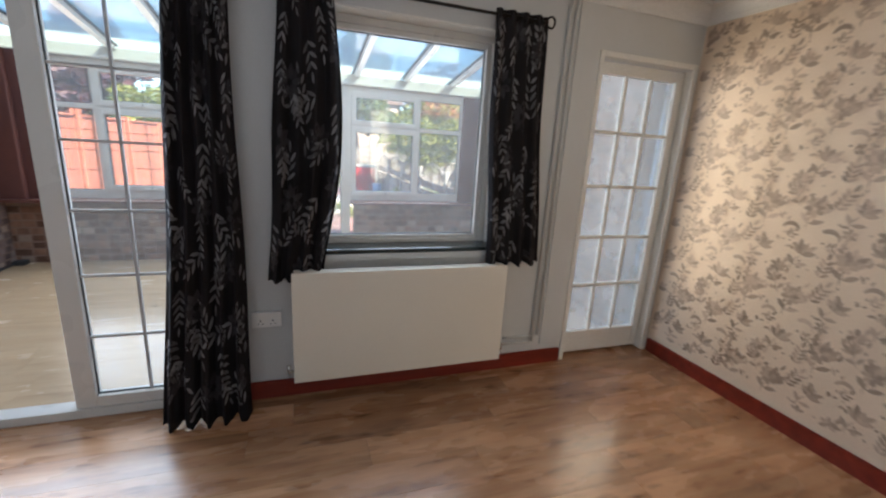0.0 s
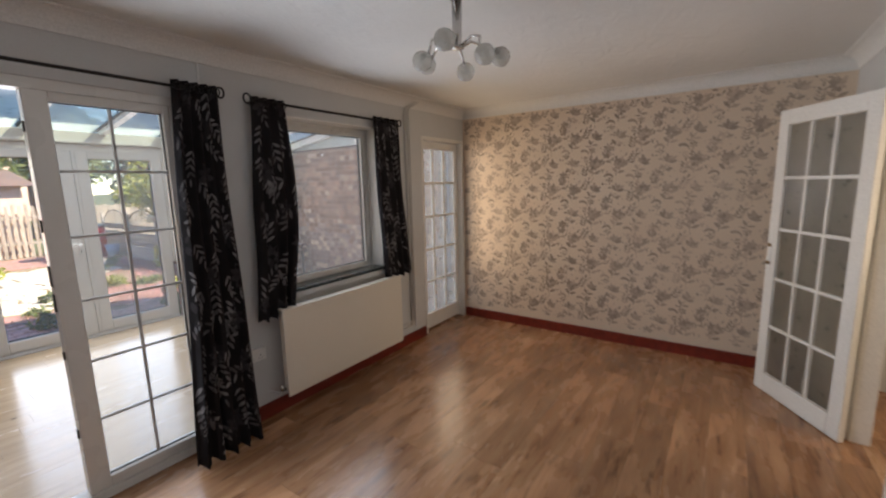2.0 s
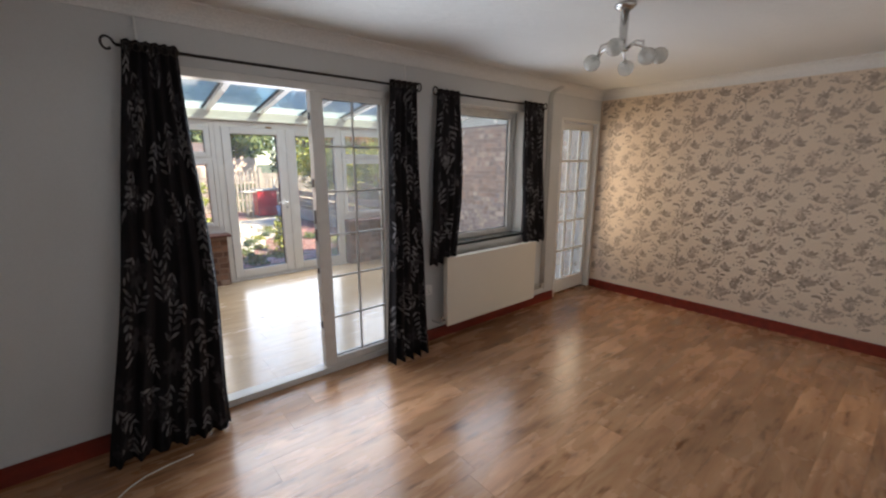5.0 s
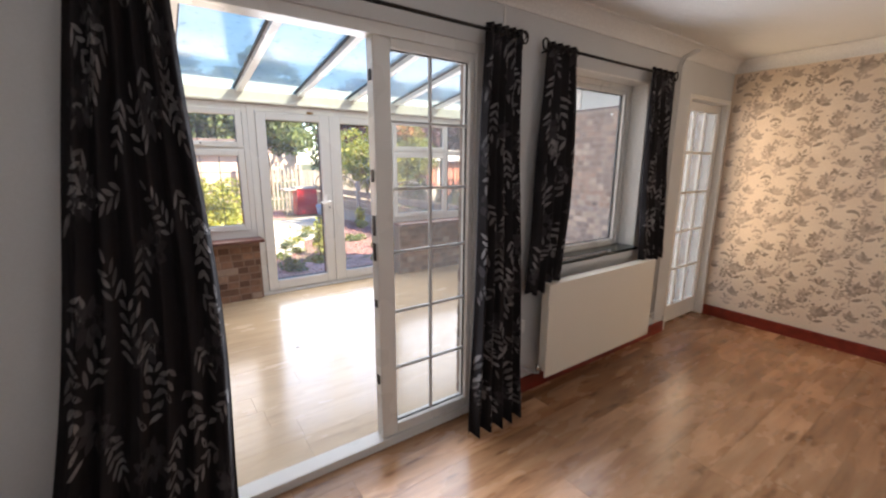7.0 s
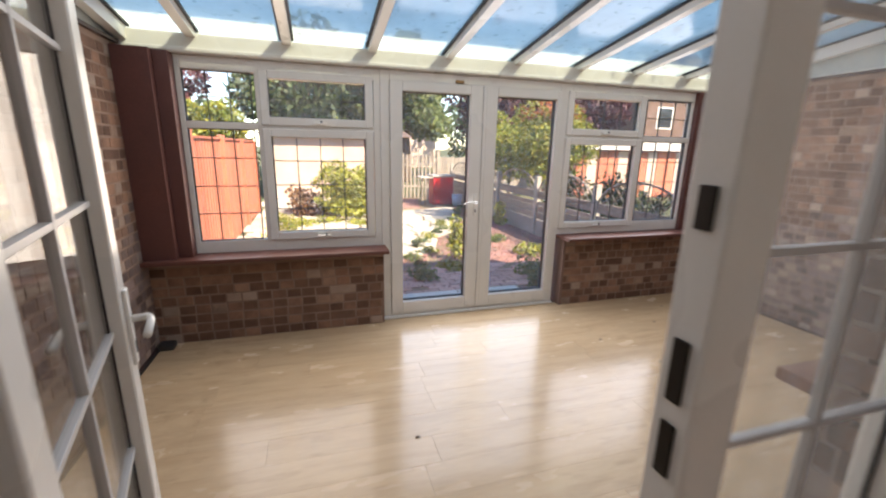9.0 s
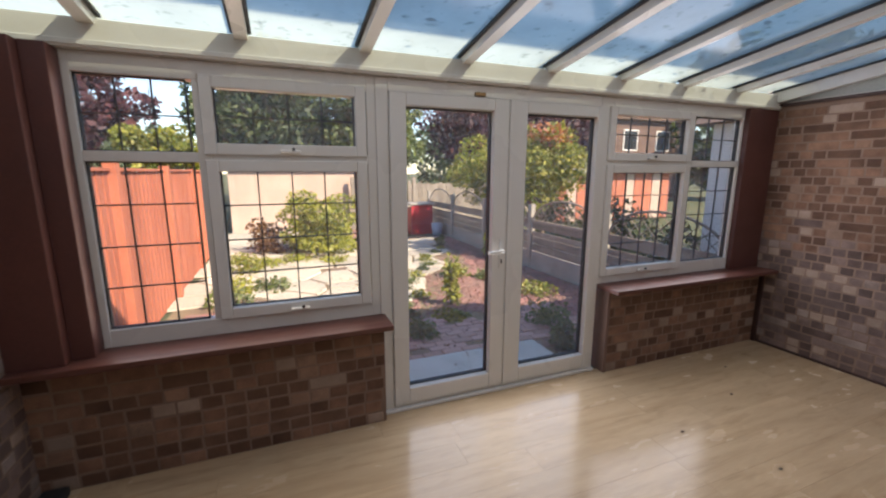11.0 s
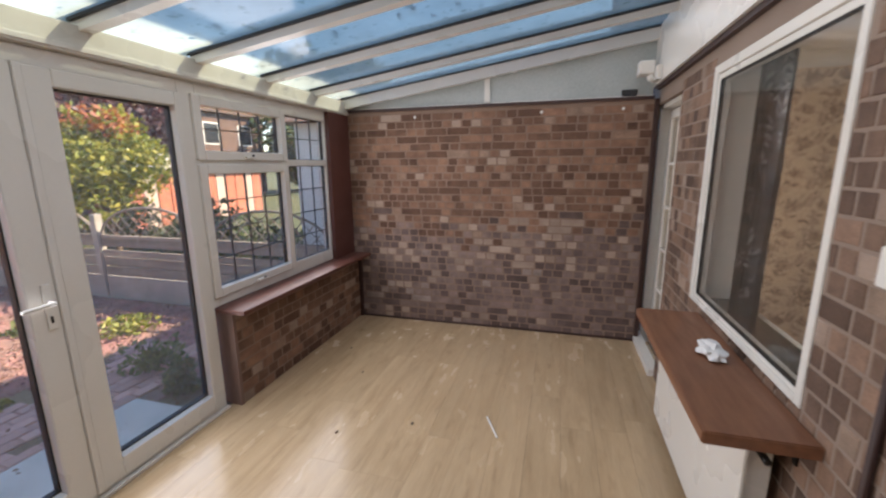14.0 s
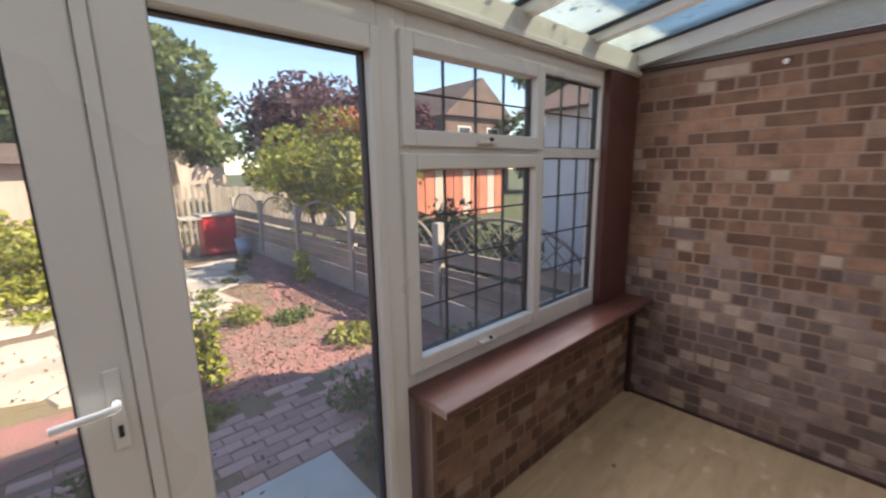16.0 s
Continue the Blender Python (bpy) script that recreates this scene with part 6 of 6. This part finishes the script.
# ---- brickwork ----
def brickwork(parent, start, along, out, length, z0, z1, seed, holes=(), near=(0, 0), material="brick", bond="mixed", low=None, course=0.075, short_w=0.0965):
    """Bricks a couple of millimetres proud of the mortar. start: a corner on the face; along: unit vector; out: which way the face looks;
    near: the stretch in which the bricks are parts of their own, up to about 300; the others are joined."""
    r = random.Random(seed)
    a, o = Vector(along), Vector(out)
    turn = Matrix((( a.x, -o.x, 0), (a.y, -o.y, 0), (0, 0, 1))).to_4x4()
    variants, tall = [], course - 0.012
    for w in (0.2, short_w):
        for _ in range(3):
            bm = bmesh.new()
            vs = box(bm, 0, w, 0, 0.024, 0, tall)
            for v in vs:
                if v.co.y < 0.01:
                    v.co.x += r.uniform(-0.003, 0.003)
                    v.co.z += r.uniform(-0.0025, 0.0025)
                    v.co.y += r.uniform(-0.0008, 0.0008)
            bmesh.ops.bevel(bm, geom=[e for e in bm.edges if all(v.co.y < 0.012 for v in e.verts)], offset=0.0024, segments=1, affect="EDGES")
            bmesh.ops.recalc_face_normals(bm, faces=bm.faces[:])
            me = bpy.data.meshes.new("brick")
            bm.to_mesh(me)
            bm.free()
            me.materials.append(M[material])
            looks = {material: me}
            for other in {low or material, "pale_brick"} - {material}:
                looks[other] = me.copy()
                looks[other].materials[0] = M[other]
            variants.append((w, looks))
    singles, vs, fs, tones = 0, [], [], []
    z = z0
    while z + 0.05 < z1:
        u = -r.choice((0.0, 0.05625, 0.1125, 0.16875))
        style = r.random()
        while u < length - 0.02:
            chance = 0.95 if bond == "headers" else (0.95 if style < 0.6 else 0.58)
            band = low is not None and 0.6 < z < 1.1          # courses of headers, dark and pale by turns
            short = r.random() < (0.96 if band else chance)
            w, looks = r.choice([v for v in variants if (v[0] < 0.19) == short])
            tone = low if low is not None and r.random() < (1.15 - z) / 0.4 else material
            if r.random() < (0.22 if band else 0.1 if short else 0.02):
                tone = "pale_brick"
            me = looks[tone]
            ua, ub = max(u, 0.0), min(u + w, length)
            u += w + 0.013
            if ub - ua < 0.025 or any(ub > h[0] - 0.004 and ua < h[1] + 0.004 and z + 0.065 > h[2] - 0.004 and z < h[3] + 0.004 for h in holes):
                # cut the brick back to the opening's edge where part of it still fits
                for h in holes:
                    if z + 0.065 > h[2] - 0.004 and z < h[3] + 0.004:
                        if ua < h[0] - 0.03 and ub > h[0] - 0.004:
                            ub = h[0] - 0.004
                        elif ub > h[1] + 0.03 and ua < h[1] + 0.004:
                            ua = h[1] + 0.004
                if ub - ua < 0.025 or any(ub > h[0] - 0.003 and ua < h[1] + 0.003 and z + 0.065 > h[2] - 0.004 and z < h[3] + 0.004 for h in holes):
                    continue
            high = min(tall, z1 - z)
            place = Vector(start) + a * ua + Vector((0, 0, z))
            m = Matrix.Translation(place) @ turn @ Matrix.Diagonal(((ub - ua) / w, 1, high / tall, 1))
            if singles < 300 and near[0] <= ua <= near[1]:
                ob = new("brick", me)
                ob.parent = parent
                ob.matrix_basis = m
                singles += 1
            else:
                base = len(vs)
                vs += [tuple(m @ v.co) for v in me.vertices]
                fs += [tuple(base + q for q in p.vertices) for p in me.polygons]
                tones += [tone] * len(me.polygons)
        z += course
    if fs:
        slots = sorted(set(tones))
        ob = raw("bricks", vs, fs, slots[0], parent, "mixed brown and greyish bricks with pale ones among them", "stuff")
        for tone in slots[1:]:
            ob.data.materials.append(M[tone])
        ob.data.polygons.foreach_set("material_index", [slots.index(t) for t in tones])


brickwork(wall_sun_east, (SE, OUT + 0.038, 0), (0, 1, 0), (-1, 0, 0), 5.68 - OUT - 0.038, 0.004, 2.10, 3, near=(0.0, 1.9), low="grey_brick", course=0.069, short_w=0.08)
brickwork(wall_sun_west, (SW, 5.68, 0), (0, -1, 0), (1, 0, 0), 5.68 - OUT, 0.004, 2.10, 4, near=(0.0, 1.7), low="grey_brick", course=0.069, short_w=0.08)
brickwork(dwarf_west, (SW, FRONT, 0), (1, 0, 0), (0, -1, 0), 1.695, 0.004, 0.648, 5, near=(0, 1.7))
brickwork(dwarf_east, (1.096, FRONT, 0), (1, 0, 0), (0, -1, 0), 1.76, 0.004, 0.668, 6, near=(0, 1.76))
brickwork(wall_outer, (SE, OUT, 0), (-1, 0, 0), (0, 1, 0), SE - SW, 0.004, 2.17, 7,
          holes=[(SE - b, SE - a, lo, hi) for a, b, lo, hi in ((2.2, 3.1, 0, 2.06), (0.43, 1.585, 0.834, 2.075), (-1.56, -0.05, 0, 2.09))], near=(0.3, 3.2), material="house_face", bond="headers", course=0.076, short_w=0.068)

brickwork(wall_outer, (-0.05, 2.675, 0), (0, 1, 0), (-1, 0, 0), 0.083, 0.004, 2.075, 8, near=(9, 9), material="house_face", bond="headers", course=0.076, short_w=0.08)

# ---- block pavers outside the step ----
pavers = setting("paving_blocks", boxed(-0.45, 2.0, 6.575, 7.6, GZ - 0.004, GZ - 0.001), "soil", "worn red block paving with weeds in the joints", "paving")
pm = bpy.data.meshes.new("paver")
bm = boxed(0, 0.192, 0, 0.092, -0.02, 0.0)
bmesh.ops.bevel(bm, geom=[e for e in bm.edges if all(v.co.z > -0.01 for v in e.verts)], offset=0.006, segments=1, affect="EDGES")
bm.to_mesh(pm)
bm.free()
pm.materials.append(M["paver"])
pr = random.Random(9)
for i in range(12):
    for j in range(10):
        if pr.random() < 0.06 or (j > 7 and pr.random() < 0.4):
            continue
        ob = new("paver", pm)
        ob.parent = pavers
        ob.matrix_basis = pose(-0.44 + 0.2 * i + (0.1 if j % 2 else 0), 6.58 + 0.1 * j, GZ + 0.012 + pr.uniform(-0.004, 0.004), pr.uniform(-1.2, 1.2), pr.uniform(-1.2, 1.2), pr.uniform(-1, 1))
